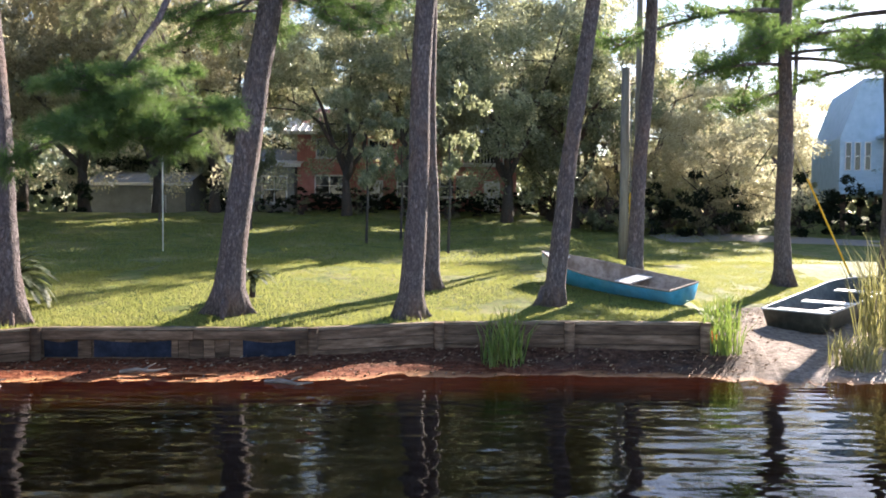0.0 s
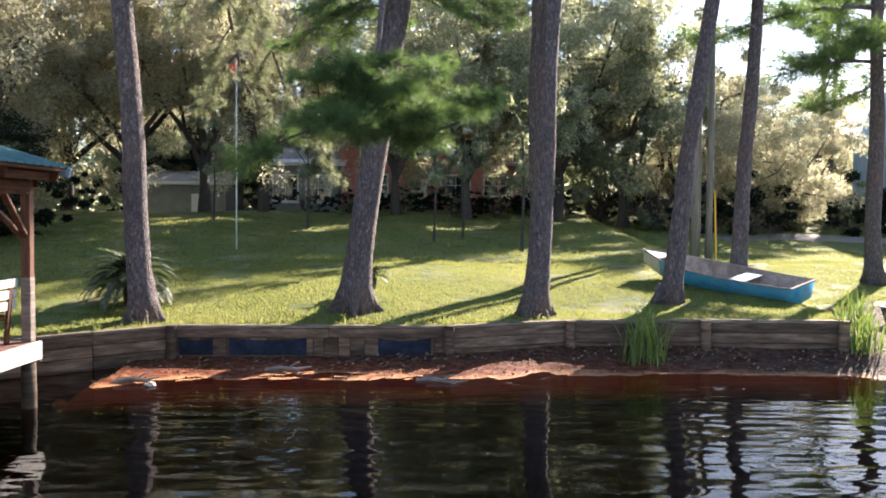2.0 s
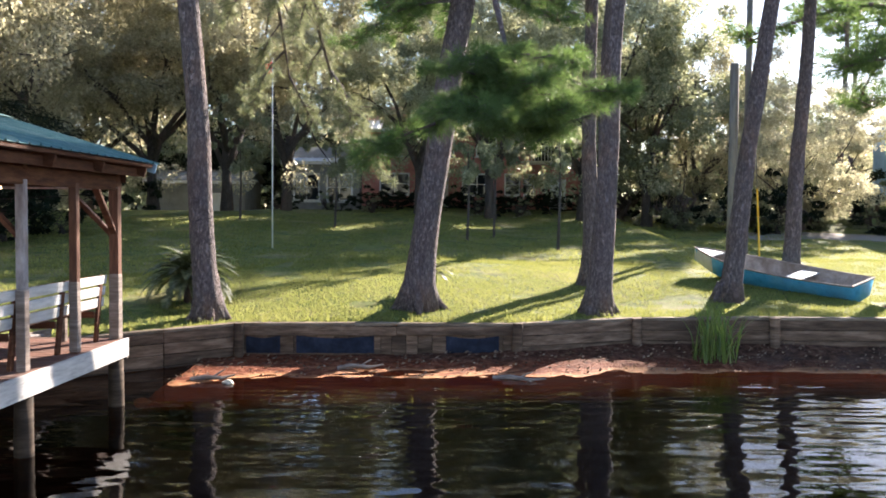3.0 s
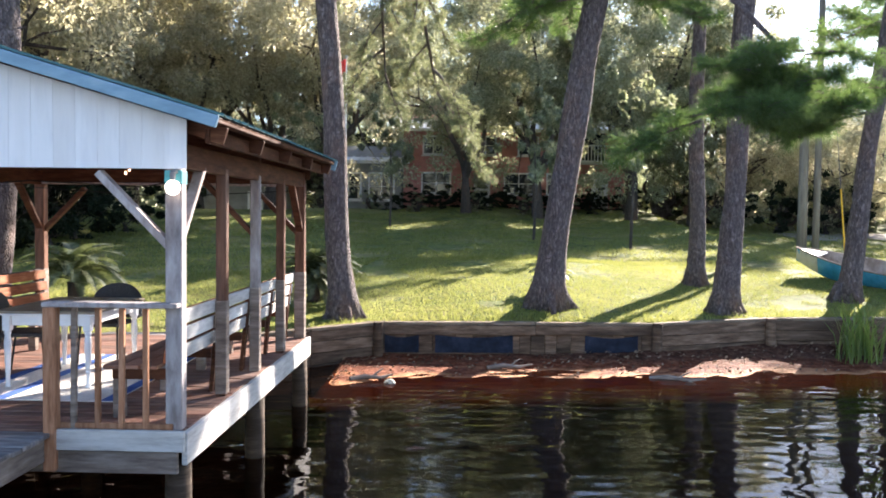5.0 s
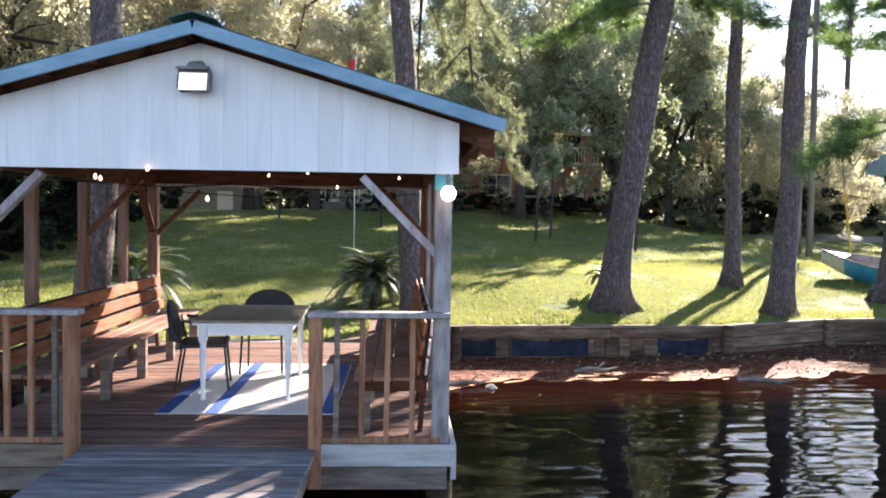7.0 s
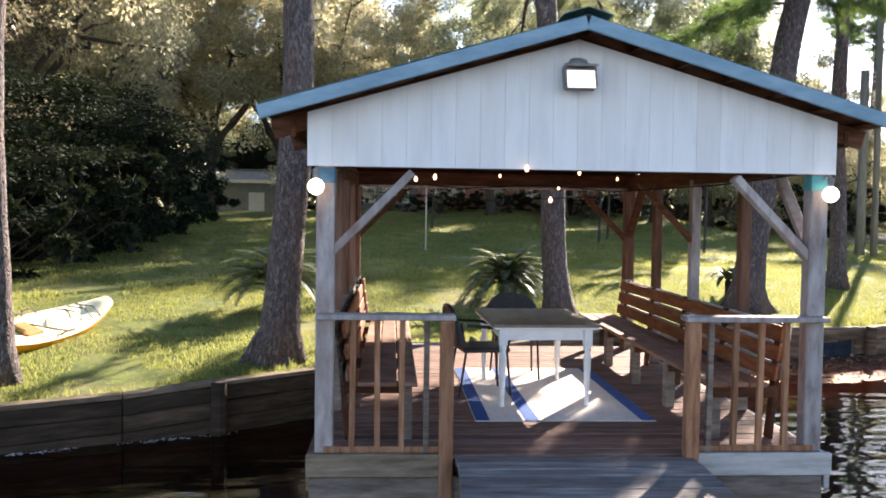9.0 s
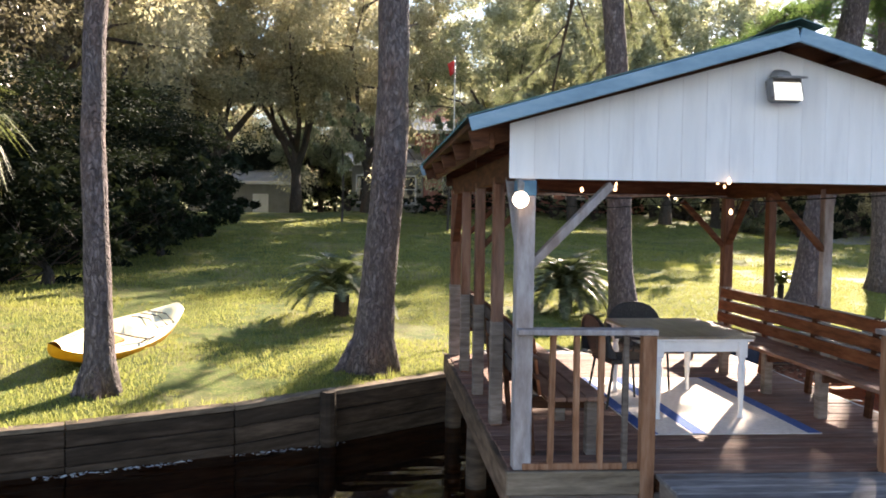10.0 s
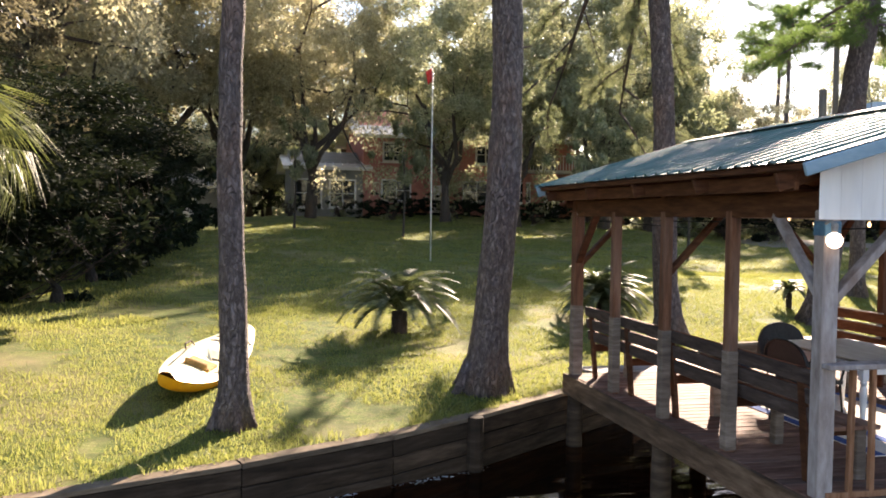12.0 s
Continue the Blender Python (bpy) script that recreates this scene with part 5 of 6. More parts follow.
palm = empty("fan_palm", "fan palm with drooping sunlit fronds beside the dark trees", "palm", pose(-21.1, 17.4, lawn_z(-21.1, 17.4)))
part("trunk", Geo().tube([(0, 0, -0.2), (0.03, 0, 1.6), (0, 0, 3.15)], [0.2, 0.17, 0.16], 12, rough=0.2), "oak_bark", palm, "", True)
r = np.random.default_rng(5)
for k in range(26):
    el, az = 55 - 4.4 * k, k * 137.5
    m = pose(0, 0, 3.15, 0, -el, az)
    q = []
    for i in range(44):
        a = radians(-115 + 230 * i / 43)
        d = np.array([math.cos(a), math.sin(a), 0])
        c0, l = np.array([0.85, 0, -0.05]), 0.95 * (0.72 + 0.28 * math.cos(a)) * r.uniform(0.8, 1.1)
        side = np.array([-math.sin(a), math.cos(a), 0]) * 0.012
        midp, tip = c0 + d * l * 0.55 + np.array([0, 0, -0.08 * l]), c0 + d * l * 0.85 + np.array([0, 0, -r.uniform(0.5, 1.0) * l])
        q += [[c0 - side * 0.3, c0 + side * 0.3, midp + side, midp - side], [midp - side, midp + side, tip + side * 0.15, tip - side * 0.15]]
    b = np.array([0, 0.015, 0])
    q.append([-b, b, np.array([0.85, 0.015, -0.05]), np.array([0.85, -0.015, -0.05])])
    part("frond", quads("frond", turned(np.array(q), m), 0, "palm_leaf"), "palm_leaf", palm)


def blades(n, cx, cy, z, rad, h, w, rng, splay=0.35):
    a, d = rng.uniform(0, math.tau, n), rad * np.sqrt(rng.random(n))
    base = np.stack([cx + d * np.cos(a), cy + d * np.sin(a), np.full(n, z)], axis=1)
    az = rng.uniform(0, math.tau, n)
    H = h * rng.uniform(0.5, 1.1, n)
    out = np.stack([np.cos(az), np.sin(az), np.zeros(n)], axis=1) * (splay * H * rng.uniform(0.2, 1.2, n))[:, None]
    s = np.stack([-np.sin(az), np.cos(az), np.zeros(n)], axis=1) * w / 2
    up = np.array([0, 0, 1.0]) * H[:, None]
    mid = base + up * 0.62 + out * 0.35
    tip = base + up + out
    return np.concatenate([np.stack([base - s, base + s, mid + s * 0.9, mid - s * 0.9], axis=1), np.stack([mid - s * 0.9, mid + s * 0.9, tip + s * 0.15, tip - s * 0.15], axis=1)])


for x, y, z, n, rad, h, lab in ((1.15, 15.75, 0.12, 75, 0.4, 1.05, "tall green reeds growing at the foot of the bulkhead"), (1.35, 16.1, 0.2, 40, 0.25, 1.1, "tall green reeds growing at the foot of the bulkhead"),
                                (5.45, 16.2, 0.3, 90, 0.4, 1.0, "green reeds at the end of the bulkhead"), (5.75, 17.3, 0.6, 90, 0.4, 0.8, "green reeds beside the blue rowboat"),
                                (7.75, 15.7, 0.12, 150, 0.5, 0.75, "tan wild grass on the sandy bank"), (9.15, 17.4, 0.3, 170, 0.5, 2.3, "tall tan wild grass on the sandy bank")):
    c = empty("reed_clump", lab, "reeds", pose(x, y, z), group="reeds along the bank")
    part("foliage", quads("foliage", blades(n, 0, 0, -0.05, rad, h, 0.026, RNG, 0.6), 0, "weed" if "tan" in lab else "reed"), "reed", c)


# ---- boats ----
def hull(n, beam, depth, sheer, point, flat, back=0.8, inset=0.0):
    """A boat's skin along +x from stern to bow; point: how sharp the bow is; flat: width of the bottom against the beam."""
    g, k, m = Geo(), 18, 8
    for i in range(k + 1):
        u = i / k
        w = beam / 2 * (back + (1 - back) * math.sin(min(1, u / 0.45) * math.pi / 2)) * (1 - max(0, (u - 0.5) / 0.5) ** point * 0.97) - inset
        w = max(w, 0.02)
        top = depth + sheer * (u ** 2.4)
        low = inset + (sheer * 0.75 + depth * 0.35) * max(0, (u - 0.6) / 0.4) ** 2
        for j in range(m + 1):
            s = -1 + 2 * j / m
            y = w * math.copysign(min(1, abs(s) / 0.75 * flat) if abs(s) < 0.75 else flat + (1 - flat) * (abs(s) - 0.75) / 0.25, s)
            z = low + (0.04 * (abs(s) / 0.75) if abs(s) < 0.75 else 0.04 + (top - low - 0.04) * (abs(s) - 0.75) / 0.25)
            g.v.append((n * u + inset * (1 - 2 * u), y, z))
    for i in range(k):
        for j in range(m):
            a = i * (m + 1) + j
            g.f.append((a, a + m + 1, a + m + 2, a + 1))
    g.f.append(tuple(range(m + 1)))
    rim = [[g.v[i * (m + 1) + j] for i in range(k + 1)] for j in (0, m)]
    return g, rim


def open_boat(name, m, n, beam, depth, sheer, point, flat, outer, inner, rim_mat, label, thwarts, back=0.85):
    b = empty(name, label, "boat", m)
    g, rim = hull(n, beam, depth, sheer, point, flat, back)
    part("hull", g, outer, b, "", True)
    g2, _ = hull(n, beam, depth, sheer, point, flat, back, 0.03)
    part("interior", g2, inner, b, "dirty inside", True)
    for r in rim:
        part("gunwale", Geo().tube(r, 0.022, 8), rim_mat, b, "", True)
    part("transom_cap", Geo().beam(rim[0][0], rim[1][0], 0.06, 0.035), rim_mat, b)
    for u, w, z in thwarts:
        part("thwart", Geo().box((w, beam * 0.8 * (1 if u < 0.6 else 0.75), 0.035), pose(n * u, 0, depth * z), 0.006), "boat_white", b, "worn pale seat board")
    return b


bx, by = 5.5, 19.1
heading = math.degrees(math.atan2(22.0 - by, 2.78 - bx))
row = open_boat("rowboat", pose(bx, by, lawn_z(bx, by), 0, 0, heading) @ pose(0, 0, 0.03, -7, -5, 0), 4.2, 1.45, 0.42, 0.28, 2.0, 0.72, "boat_blue", "boat_inside", "boat_inside", "old blue rowboat with a white bow drawn up on the grass", ((0.34, 0.42, 0.85),))
g, _ = hull(4.2, 1.458, 0.424, 0.28, 2.0, 0.72, 0.85)
g.f = [f for f in g.f if len(f) == 4 and f[0] // 9 >= 15]
used = sorted({i for f in g.f for i in f})
g.f = [tuple(used.index(i) for i in f) for f in g.f]
g.v = [g.v[i] for i in used]
part("bow_paint", g, "boat_white", row, "white painted bow", True)
g = Geo()
g.put([(3.55, -0.36, 0.6), (4.16, -0.03, 0.69), (4.16, 0.03, 0.69), (3.55, 0.36, 0.6), (3.55, -0.36, 0.56), (4.16, -0.03, 0.65), (4.16, 0.03, 0.65), (3.55, 0.36, 0.56)], [(0, 1, 2, 3), (7, 6, 5, 4), (0, 4, 5, 1), (1, 5, 6, 2), (2, 6, 7, 3), (3, 7, 4, 0)])
part("bow_deck", g, "boat_white", row, "white bow deck")
jon = open_boat("jon_boat", pose(7.9, 18.75, 0.32, 0, 0, 44) @ pose(0, 0, 0.0, 0, -5.0, 0), 4.9, 1.6, 0.48, 0.12, 6.0, 0.82, "jon", "jon", "boat_white", "flat dark olive jon boat drawn up on the sand", ((0.1, 0.3, 0.82), (0.4, 0.28, 0.75), (0.72, 0.28, 0.85)), 0.95)


def kayak():
    b = empty("kayak", "yellow sit-on-top kayak with pale deck lying on the grass", "kayak", pose(-17.38, 12.8, lawn_z(-17.4, 13.0) - 0.07, 0, 0, math.degrees(math.atan2(2.85, 1.05))) @ pose(0, 0, 0.05, 20, -4.5, 0))
    n, k = 2.95, 24

    def wide(u):
        return 0.42 * max(0.0, math.sin(math.pi * (0.05 + 0.9 * u))) ** 0.7

    def rise(u):
        return 0.17 * abs(2 * u - 1) ** 3

    g, d = Geo(), Geo()
    for i in range(k + 1):
        u = i / k
        w, r = wide(u), rise(u)
        for j in range(9):
            a = math.pi * j / 8
            g.v.append((n * u, -w * math.cos(a), 0.24 + r - (0.22 - 0.4 * r) * math.sin(a) ** 0.6))
        well = -0.09 if 0.3 < u < 0.55 or 0.68 < u < 0.88 else 0.0
        for j in range(7):
            s = -1 + j / 3
            d.v.append((n * u, w * s * 1.015, 0.245 + r + (0.06 * (1 - s * s) + well * max(0.0, 1 - abs(s) * 1.35)) * 1.0))
    for i in range(k):
        for j in range(8):
            a = i * 9 + j
            g.f.append((a, a + 9, a + 10, a + 1))
        for j in range(6):
            a = i * 7 + j
            d.f.append((a, a + 7, a + 8, a + 1))
    g.f += [tuple(range(9)), tuple(k * 9 + j for j in range(8, -1, -1))]
    part("hull", g, "kayak", b, "bright yellow hull", True)
    part("deck", d, "kayak_top", b, "", True)
    part("seat_back", Geo().box((0.03, 0.32, 0.12), pose(0.95, 0, 0.32, 0, -25, 0), 0.015), "kayak_seat", b)
    part("seat_pad", Geo().box((0.32, 0.38, 0.05), pose(1.15, 0, 0.27), 0.02), "kayak_seat", b)
    for s in (-1, 1):
        part("strap", Geo().tube([(0.95, s * 0.2, 0.48), (1.35, s * 0.3, 0.36), (1.6, s * 0.36, 0.3)], 0.014, 6), "strap", b)
        part("handle", Geo().tube([(1.45, s * 0.36, 0.27), (1.5, s * 0.41, 0.33), (1.7, s * 0.41, 0.33), (1.75, s * 0.35, 0.27)], 0.012, 6), "strap", b)
    for x in (2.05, 2.3, 2.5):
        part("cord", Geo().tube([(x, -0.25, 0.32), (x + 0.1, 0, 0.36), (x, 0.25, 0.32)], 0.01, 6), "strap", b)
    return b


kayak()


# ---- poles, guy wires, flag ----
def pole(x, y, r, top, label):
    t = empty("wooden_pole", label, "pole", pose(x, y, lawn_z(x, y)), group="wooden poles")
    part("shaft", Geo().tube([(0, 0, -0.2), (0.01, 0, 2), (0, 0.01, top - lawn_z(x, y))], [r * 1.08, r, r * 0.9], 14, rough=0.04), "pole_wood", t, "", True)


pole(6.77, 31.6, 0.17, 8.38, "short grey wooden pole on the lawn")
pole(7.2, 31.4, 0.12, 15.0, "tall thin wooden utility pole on the lawn")
for a, b, lo, hi, lab in (((6.9, 31.2, 15.0), (5.77, 26.0, lawn_z(5.77, 26.0)), 0.0, 0.17, "guy wire in a yellow plastic sleeve beside the poles"), ((10.3, 26.2, 6.2), (13.4, 27.6, lawn_z(13.4, 27.6)), 0.0, 0.6, "slanting guy wire with a yellow plastic sleeve")):
    a, b = Vector(a), Vector(b)
    t = empty("guy_wire", lab, "guy wire", Matrix.Translation(b), group="guy wires")
    part("wire", Geo().tube([(0, 0, 0), a - b], 0.012, 6), "lamp_grey", t)
    part("sleeve", Geo().tube([(a - b) * 0.015, (a - b) * hi], 0.028, 8), "yellow", t, "yellow plastic sleeve")
    part("anchor", Geo().lathe([(0.05, -0.15), (0.05, 0.06), (0.02, 0.1)], 8), "lamp_grey", t)

flag = empty("flagpole", "thin white flagpole with a small limp red flag", "flagpole", pose(-9.94, 29.9, lawn_z(-9.94, 29.9)))
part("pole", Geo().tube([(0, 0, -0.2), (0, 0, 3), (0, 0, 6.58)], [0.028, 0.025, 0.018], 10), "pole_metal", flag, "", True)
g = Geo()
for i in range(9):
    for j in range(9):
        u, w = i / 8, j / 8
        g.v.append((-0.02 - 0.24 * u * (0.6 + 0.4 * w), 0.05 * math.sin(u * 9 + w * 2), 6.55 - 0.42 * (1 - w) - 0.12 * u))
for i in range(8):
    for j in range(8):
        g.f.append((i * 9 + j, (i + 1) * 9 + j, (i + 1) * 9 + j + 1, i * 9 + j + 1))
ob = part("flag", g, "flag_red", flag, "limp red flag", True)
ob.modifiers.new("thick", "SOLIDIFY").thickness = 0.006
part("finial", Geo().lathe([(0.01, 6.57), (0.04, 6.6), (0.04, 6.64), (0.01, 6.67)], 10), "pole_metal", flag, "", True)


# ---- houses behind the trees ----
def window(parent, x, y, z, w, h, panes=2, sill=True, bar=0.1):
    """A window set into a wall that faces -y."""
    t = part("window", Geo().box((w, 0.05, h), pose(0, 0, 0), 0.004), "glass", parent, "dark window in a white frame", m=pose(x, y - 0.01, z))
    f = Geo()
    for dx in (-w / 2, w / 2):
        f.box((bar, 0.1, h + bar), pose(dx, -0.03, 0), 0.006)
    for dz in (-h / 2, h / 2):
        f.box((w, 0.1, bar), pose(0, -0.03, dz), 0.006)
    part("window_frame", f, "trim_white", t)
    for i in range(1, panes):
        part("mullion", Geo().box((0.06, 0.06, h - 0.1), pose(-w / 2 + w * i / panes, -0.04, 0), 0.004), "trim_white", t)
    part("glazing_bar", Geo().box((w - 0.1, 0.05, 0.045), pose(0, -0.038, 0), 0.004), "trim_white", t)
    if sill:
        part("sill", Geo().box((w + 0.25, 0.16, 0.06), pose(0, -0.05, -h / 2 - 0.09), 0.006), "trim_white", t)


def gable_roof(parent, x0, x1, y0, y1, eave, ridge, mat, over=0.5):
    ym = (y0 + y1) / 2
    for s, ye in ((-1, y0 - over), (1, y1 + over)):
        g = Geo()
        n = int((x1 - x0 + 2 * over) / 0.42)
        prof = []
        for i in range(n + 1):
            x = x0 - over + (x1 - x0 + 2 * over) * i / n
            prof += [(x - 0.03, 0), (x - 0.02, 0.035), (x + 0.02, 0.035), (x + 0.03, 0)]
        for y, z in ((ye, eave), (ym, ridge)):
            g.v += [(x, y, z + h) for x, h in prof]
        k = len(prof)
        g.f += [(i, i + 1, k + i + 1, k + i) if s < 0 else (k + i, k + i + 1, i + 1, i) for i in range(k - 1)]
        ob = part("roof_panel", g, mat, parent, "pale ribbed metal roofing")
        ob.modifiers.new("thick", "SOLIDIFY").thickness = 0.05
        part("fascia", Geo().beam((x0 - over, ye, eave - 0.1), (x1 + over, ye, eave - 0.1), 0.05, 0.2), "trim_white", parent)
    part("ridge_cap", Geo().beam((x0 - over, ym, ridge + 0.05), (x1 + over, ym, ridge + 0.05), 0.4, 0.06), mat, parent)


def block(x0, x1, y0, y1, z0, z1, ridge=0.0):
    ym = (y0 + y1) / 2
    sec = [(y0, z0), (y0, z1), (ym, z1 + ridge), (y1, z1), (y1, z0)]
    vs = [(x0, y, z) for y, z in sec] + [(x1, y, z) for y, z in sec]
    return Geo().put(vs, [(0, 1, 2, 3, 4), (9, 8, 7, 6, 5)] + [(i, i + 5, (i + 1) % 5 + 5, (i + 1) % 5) for i in range(5)])


H0 = lawn_z(-3, 52)
pink = empty("pink_house", "two-storey pink stucco house with pale metal roof behind oaks", "house", pose(-3, 52, H0))
part("wall", block(-6.0, 7.5, 0, 8, -0.4, 4.75, 1.9), "pink", pink, "pink stucco walls")
gable_roof(pink, -6.0, 7.5, 0, 8, 4.72, 6.3, "pale_roof", 0.7)
for x in (-4.0, 1.05, 3.65):
    window(pink, x, 0, 1.45, 1.75, 1.25)
for x in (-4.2, -1.0, 1.6):
    window(pink, x, 0, 3.75, 1.2, 1.1)
for x in (-1.2, 6.0):
    part("door", Geo().box((1.0, 0.08, 2.1), pose(x, -0.03, 0.75), 0.01), "trim_white", pink)
bal = part("balcony", Geo().box((3.6, 1.5, 0.16), pose(0, 0, 0), 0.01), "trim_white", pink, "white railed balcony", m=pose(5.4, -0.75, 2.75))
for i in range(19):
    part("baluster", Geo().box((0.05, 0.05, 0.85), pose(-1.75 + i * 3.5 / 18, -0.7, 0.5), 0.004), "trim_white", bal)
part("handrail", Geo().box((3.6, 0.08, 0.07), pose(0, -0.7, 0.96), 0.006), "trim_white", bal)
for x in (-1.72, 1.72):
    part("column", Geo().box((0.16, 0.16, 5.2), pose(x, -0.66, -0.35), 0.01), "pink", bal)
part("balcony_door", Geo().box((1.7, 0.06, 1.95), pose(5.4, -0.02, 3.75), 0.01), "glass", pink)
wing = empty("garden_room", "garden room joined to the pink house, walls greyed for tree shade", "house", pose(-11.2, 51.5, lawn_z(-11.2, 51.5)))
# grey siding in place of white: the trees' deep shade is in the colour
part("wall", block(-2.1, 2.1, 0, 6, -0.4, 2.9, 1.1), "grey_wall", wing)
gable_roof(wing, -2.1, 2.1, 0, 6, 2.9, 3.65, "pale_roof", 0.5)
for x in (-1.1, 0.9):
    window(wing, x, 0, 1.35, 1.5, 1.6)
shed = empty("grey_outbuilding", "low grey outbuilding with a shallow roof behind the lawn", "building", pose(-20.6, 57, lawn_z(-20.6, 57) - 0.75))
part("wall", block(-3.2, 3.2, 0, 5, -0.4, 2.75, 0.7), "grey_wall", shed)
gable_roof(shed, -3.2, 3.2, 0, 5, 2.8, 3.55, "grey_wall", 0.35)
part("door", Geo().box((1.0, 0.06, 2.0), pose(1.4, -0.02, 1.0), 0.01), "trim_white", shed)

bh = empty("blue_house", "pale blue house on timber stilts with white porch", "house", pose(23.2, 49.5, lawn_z(23, 49.5), 0, 0, -14))
z0 = 2.2
sec = ((0, z0), (0, z0 + 3.3), (1.2, z0 + 6.7), (9, z0 + 6.9), (9, z0))
vs = [(x, 0, z) for x, z in sec] + [(x, 9, z) for x, z in sec]
part("wall", Geo().put(vs, [tuple(range(5)), tuple(range(9, 4, -1))] + [(i, (i + 1) % 5, (i + 1) % 5 + 5, i + 5) for i in range(5)]), "blue_wall", bh, "pale blue lapped siding")
for i in range(16):
    part("siding_board", Geo().beam((0.0, -0.012, z0 + 0.1 + i * 0.2), (9.0, -0.012, z0 + 0.1 + i * 0.2), 0.03, 0.185, 0.008), "blue_wall", bh)
for x in (0.45, 0.95, 1.5):
    window(bh, x, -0.03, z0 + 2.2, 0.3, 1.6, 1, False, 0.05)
for x in (2.7, 3.6, 4.5):
    window(bh, x, -0.03, z0 + 2.2, 0.75, 1.9, 1, False, 0.06)
window(bh, 3.6, -0.03, z0 + 5.3, 1.0, 0.9)
porch = part("porch", Geo().box((4.0, 1.9, 0.3), pose(0, 0, 0), 0.02), "blue_wall", bh, "white railed porch", m=pose(4.1, -0.95, z0 + 0.1))
for x in (-1.9, 0, 1.9):
    part("column", Geo().box((0.2, 0.2, 3.0), pose(x, -0.8, 1.6), 0.01), "trim_white", porch)
for i in range(21):
    part("baluster", Geo().box((0.05, 0.05, 0.8), pose(-1.8 + i * 0.18, -0.82, 0.65), 0.004), "trim_white", porch)
part("handrail", Geo().box((3.9, 0.1, 0.08), pose(0, -0.82, 1.08), 0.006), "trim_white", porch)
part("porch_roof", Geo().box((4.4, 2.3, 0.2), pose(0, -0.1, 3.15), 0.02), "blue_wall", porch)
for x in (0.3, 3, 6, 8.7):
    for y in (0.3, 4.5, 8.7):
        part("stilt", Geo().box((0.26, 0.26, z0 + 0.5), pose(x, y, z0 / 2 - 0.25), 0.02), "wall_wood", bh)
for x in (2.3, 5.9):
    part("stilt", Geo().box((0.24, 0.24, z0 + 0.3), pose(x, -1.7, z0 / 2 - 0.2), 0.02), "wood_grey", bh)

# pale sand drive beyond the poles
g = Geo()
for i in range(21):
    for j in range(5):
        x = 11.0 + 12 * i / 20
        y = 40.5 + 1.5 * math.sin(i * 0.2) + j * 1.1 + 0.25 * noise.noise(Vector((i * 0.6, j, 0)))
        g.v.append((x, y, lawn_z(x, y) + 0.02))
for i in range(20):
    for j in range(4):
        g.f.append((i * 5 + j, (i + 1) * 5 + j, (i + 1) * 5 + j + 1, i * 5 + j + 1))
tagged(part("road_drive", g, "drive_sand", None, "", True), "pale sandy drive at the lawn's far edge", "drive", kind="structure")

# far woods that close the view
r = np.random.default_rng(77)
n = 42000
x = r.uniform(-75, 85, n)
top = 7.0 + 3.0 * np.array([noise.noise(Vector((a * 0.12, 0, 0))) for a in x])
c = np.stack([x, r.uniform(72, 82, n), 2.2 + np.abs(top) * r.random(n)], axis=1)
tagged(new("far_woods", quads("far_woods", leaves_at(c, 0.75, 0.45, r, 0.2), 0, "leaf_dark")), "distant band of dark green woods", "woods", kind="stuff")


# ---- stones, driftwood and litter on the shore ----
def shore_point(x, s):
    return x, shore_y(x) - s, bed_z(x, s)


for x, s_, r_, lab in ((-8.35, 2.55, 0.15, "pale stone at the water's edge"), (-7.3, 2.3, 0.1, "pale stone at the water's edge"), (-2.4, 2.1, 0.09, "grey stone on the wet sand"), (1.9, 2.3, 0.12, "grey stone on the wet sand"), (3.4, 2.5, 0.1, "grey stone on the wet sand")):
    g = Geo()
    for i in range(7):
        for j in range(10):
            a, b = math.pi * i / 6, math.tau * j / 10
            d = Vector((math.sin(a) * math.cos(b), math.sin(a) * math.sin(b), 0.55 * math.cos(a)))
            g.v.append(tuple(d * r_ * (1 + 0.5 * noise.noise(d * 1.7 + Vector((x * 9, 0, 0))))))
    g.f = [(i * 10 + j, i * 10 + (j + 1) % 10, (i + 1) * 10 + (j + 1) % 10, (i + 1) * 10 + j) for i in range(6) for j in range(10)]
    p = shore_point(x, s_)
    tagged(part("stone", g, "rope", None, "", False, pose(p[0], p[1], p[2] + 0.02)), lab, "stone", "shore stones")
for x, s_, n_, a, lab in ((-7.6, 2.1, 0.7, 12, "short piece of driftwood on the wet sand"), (-2.6, 2.0, 0.9, -20, "forked driftwood stick on the wet sand"), (-5.3, 1.2, 0.8, 5, "thin driftwood stick below the bulkhead")):
    p = shore_point(x, s_)
    t = empty("driftwood", lab, "driftwood", pose(p[0], p[1], p[2] + 0.03, 0, 0, a), group="driftwood")
    part("stick", Geo().tube([(-n_ / 2, 0, 0), (-n_ / 6, 0.04, 0.03), (n_ / 5, -0.02, 0.02), (n_ / 2, 0.05, 0.05)], [0.04, 0.045, 0.03, 0.012], 7, rough=0.3, seed=x), "wood_grey", t)
    part("twig", Geo().tube([(0, 0, 0.03), (0.12, 0.08, 0.1), (0.2, 0.14, 0.13)], [0.022, 0.015, 0.006], 6), "wood_grey", t)
rl = np.random.default_rng(61)
pts = []
for i in range(1500):
    x, s_ = rl.uniform(-9.5, 8.5), abs(rl.normal()) * 1.3 + 0.1
    p = shore_point(x, s_)
    if p[2] > 0.0:
        pts.append((p[0], p[1], p[2] + 0.012))
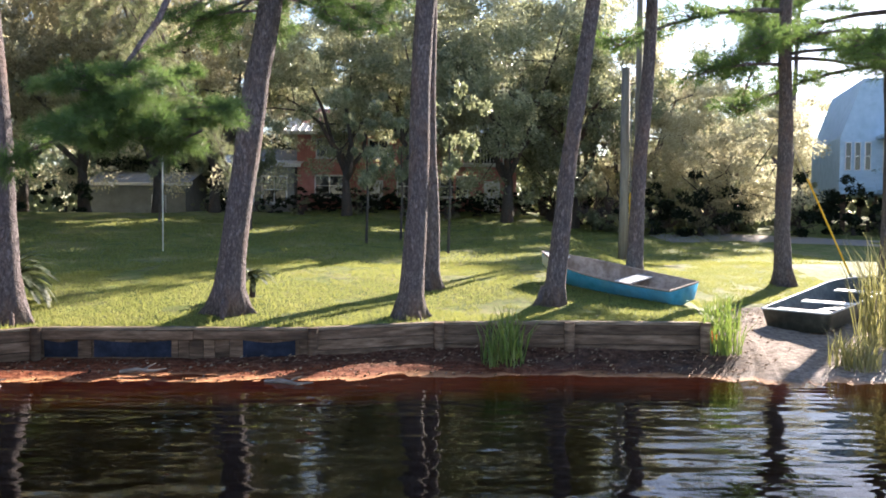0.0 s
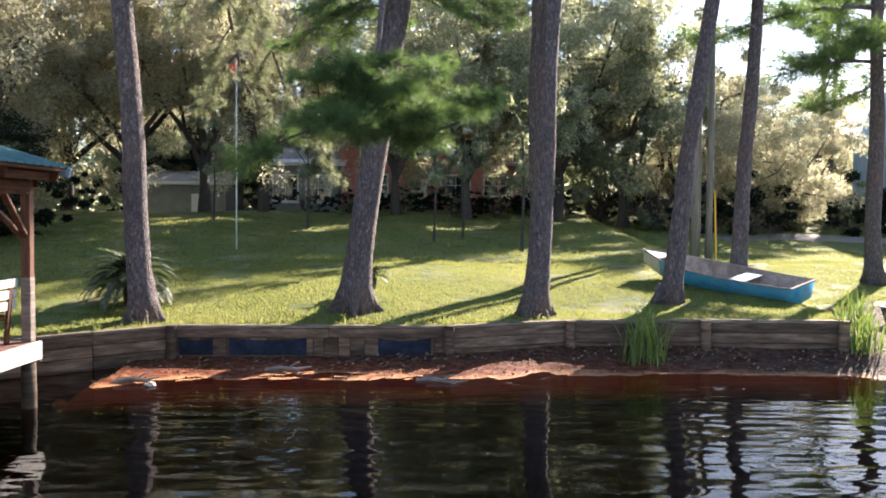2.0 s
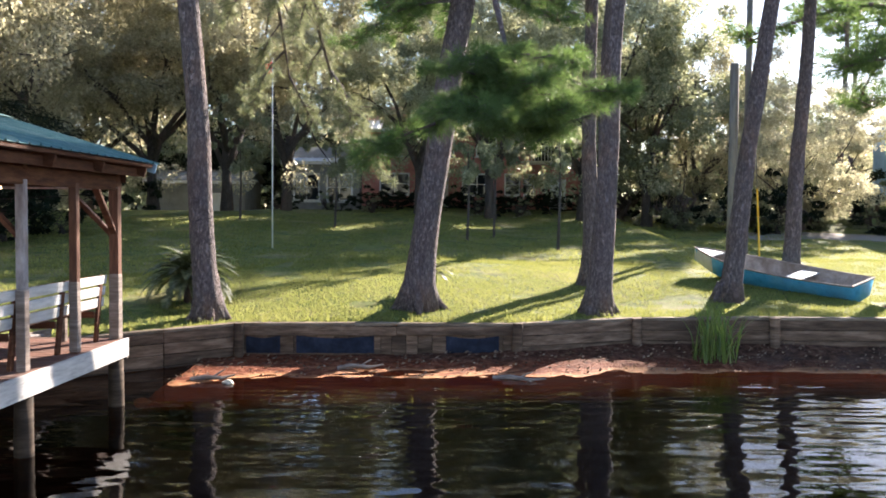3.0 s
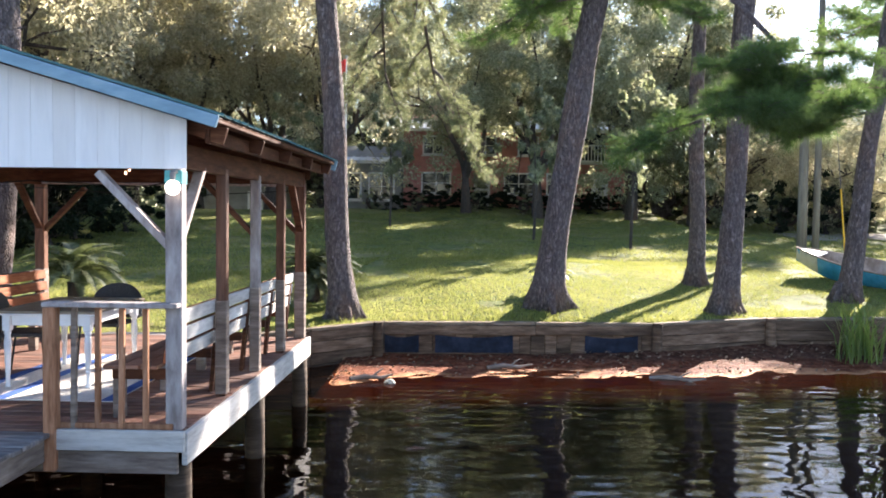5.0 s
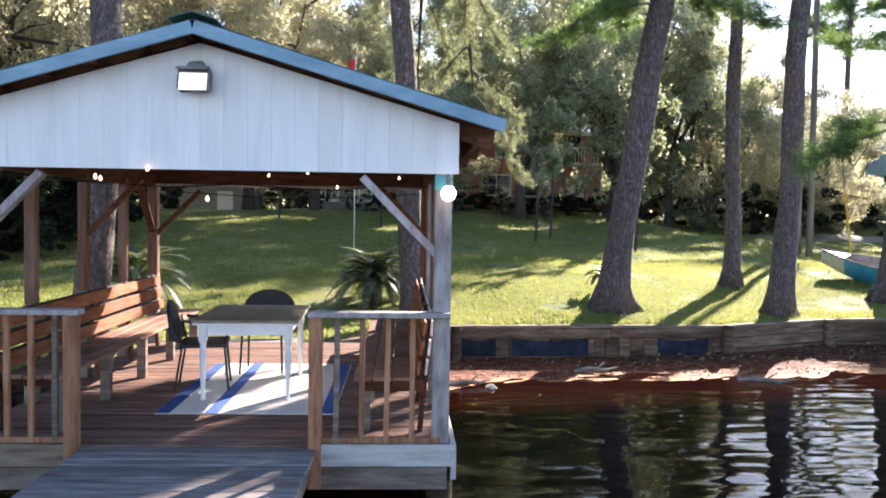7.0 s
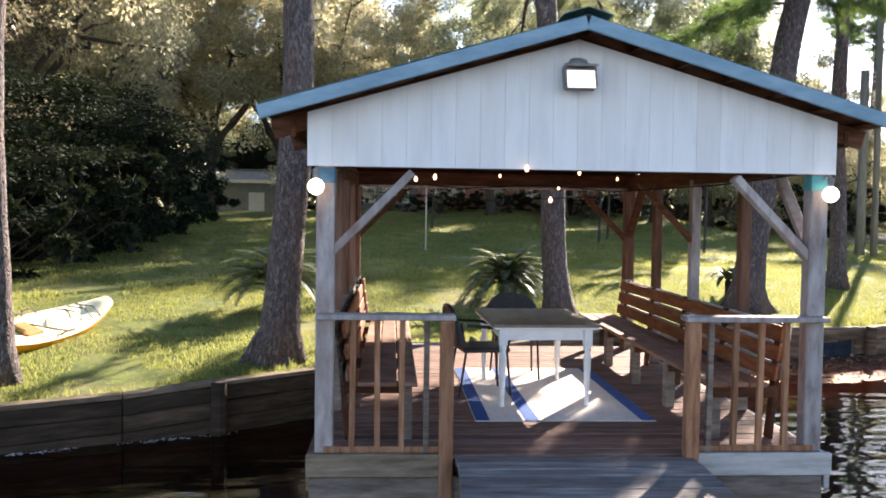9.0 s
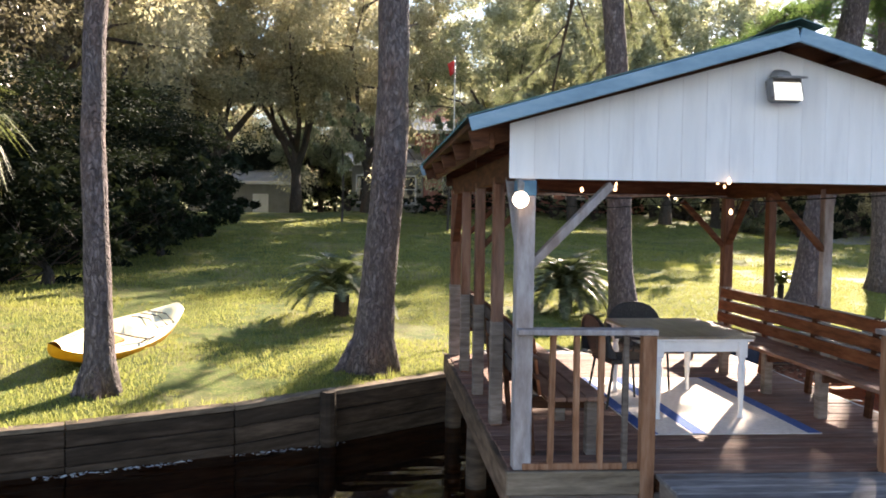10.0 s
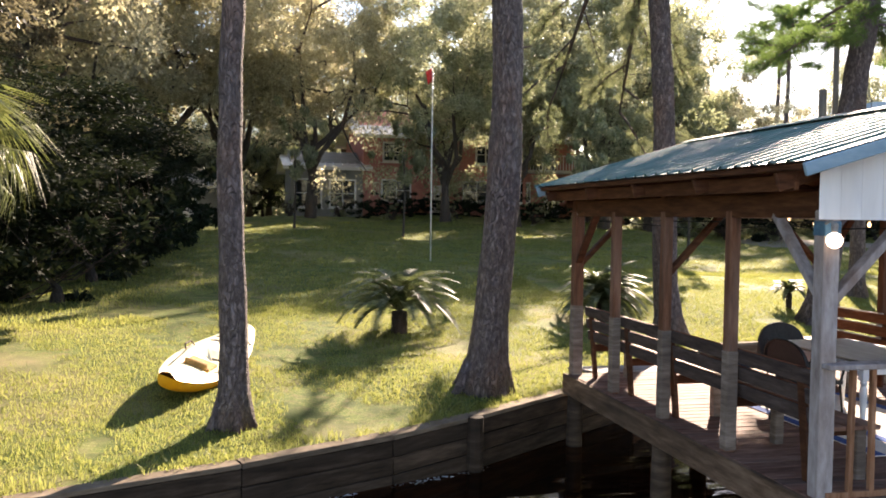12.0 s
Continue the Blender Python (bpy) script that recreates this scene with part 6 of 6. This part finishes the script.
tagged(new("leaf_litter", quads("leaf_litter", leaves_at(np.array(pts), 0.07, 0.035, rl, 0.0, np.array([0.8, 0.3, 0.1])), 0, "litter")), "brown fallen leaves and bits of bark on the sand", "litter", kind="stuff")

# bright glints along the waterline, laid as small pale floating flakes
rf = np.random.default_rng(71)
pts = []
for i in range(420):
    x = rf.uniform(-20.5, -13.4)
    if noise.noise(Vector((x * 1.7, 0, 0))) > -0.15:
        pts.append((x, shore_y(x) - 0.12 - abs(rf.normal()) * 0.05, 0.004))
tagged(new("foam", quads("foam", leaves_at(np.array(pts), 0.05, 0.03, rf, 0.0, np.array([0.9, 0.35, 0.0])) * np.array([1, 1, 0.35]) + np.array([0, 0, 0.003]), 0, "foam")), "thin broken line of pale flakes as waterline glints along the bulkhead", "foam", kind="stuff")

# ---- grass blades on the near lawn ----
def grass(n, x0, x1, s1, size, seed):
    """Short upright blades; the turf is thin where the lawn is worn."""
    r = np.random.default_rng(seed)
    x = r.uniform(x0, x1, n)
    s = s1[0] + (s1[1] - s1[0]) * r.random(n) ** 1.3
    y = np.array([shore_y(a) for a in x]) + s
    bare = np.array([noise.noise(Vector((a * 0.55, b * 0.55, 4.0))) + 0.5 * noise.noise(Vector((a * 2.1, b * 2.1, 9.0))) for a, b in zip(x, y)])
    keep = ~((x > 5.3) & (s < 0.6)) & (bare < 0.14 + 0.3 * r.random(n))
    x, y = x[keep], y[keep]
    base = np.stack([x, y, [lawn_z(a, b) - 0.005 for a, b in zip(x, y)]], axis=1)
    n = len(base)
    d = unit(n, r) * 0.5 + np.array([0, 0, 1.0])
    side = np.cross(d, unit(n, r))
    side *= (0.005 * size * r.uniform(0.7, 1.5, n) / np.linalg.norm(side, axis=1))[:, None]
    tip = base + d * (size * r.uniform(0.016, 0.044, n))[:, None]
    return np.stack([base - side, base + side, tip + side * 0.4, tip - side * 0.4], axis=1)


tagged(new("grass", quads("grass", np.concatenate([grass(330000, -21, 12, (0.02, 9.0), 1.1, 3), grass(150000, -22, 15, (8.0, 32.0), 1.7, 5)]), 0, "blade")), "short sunlit lawn grass with dry yellow blades", "grass", kind="stuff")
r = np.random.default_rng(8)
q = []
for i in range(420):
    x = r.uniform(-24, 5.4)
    y = shore_y(x) + abs(r.normal()) * 0.12 + 0.06
    q.append(blades(7, x, y, lawn_z(x, y), 0.05, r.uniform(0.06, 0.2), 0.009, r, 0.8))
tagged(new("edge_grass", quads("edge_grass", np.concatenate(q), 0, "blade")), "ragged longer grass along the top of the bulkhead", "grass", kind="stuff")

# ---- planks of the deck, the walkway and the gangway ----
plank_mesh = Geo().box((XR - XL + 0.17, 0.138, 0.036), Matrix.Identity(4), 0.006).mesh("deck_board")
plank_mesh.materials.append(M["deck"])
y = YF - 0.03
while y < YB + 0.12:
    part("deck_board", plank_mesh, "deck", gazebo, m=inv @ pose((XL + XR) / 2 + rnd.uniform(-0.01, 0.01), y, DECK - 0.018 + rnd.uniform(-0.002, 0.002), rnd.uniform(-0.4, 0.4), 0, rnd.uniform(-0.05, 0.05)))
    y += 0.1425
dock_mesh = Geo().box((1.74, 0.138, 0.036), Matrix.Identity(4), 0.006).mesh("dock_board")
dock_mesh.materials.append(M["dock"])
y = YF - 0.2
while y > 3.4:
    part("deck_board", dock_mesh, "dock", dock, m=dinv @ pose(-10.41 + rnd.uniform(-0.015, 0.015), y, DECK - 0.03 + rnd.uniform(-0.003, 0.003), rnd.uniform(-0.6, 0.6), 0, rnd.uniform(-0.2, 0.2)))
    y -= 0.1435
gang_mesh = Geo().box((1.4, 0.138, 0.036), Matrix.Identity(4), 0.006).mesh("gangway_board")
gang_mesh.materials.append(M["dock"])
y, yend = YB + 0.26, shore_y(-10.9) + 0.2
while y < yend:
    u = (y - YB) / (yend - YB)
    part("deck_board", gang_mesh, "dock", gang, m=ginv @ pose(-10.9, y, DECK - 0.02 - 0.16 * u, -5, 0, rnd.uniform(-0.3, 0.3)))
    y += 0.1435
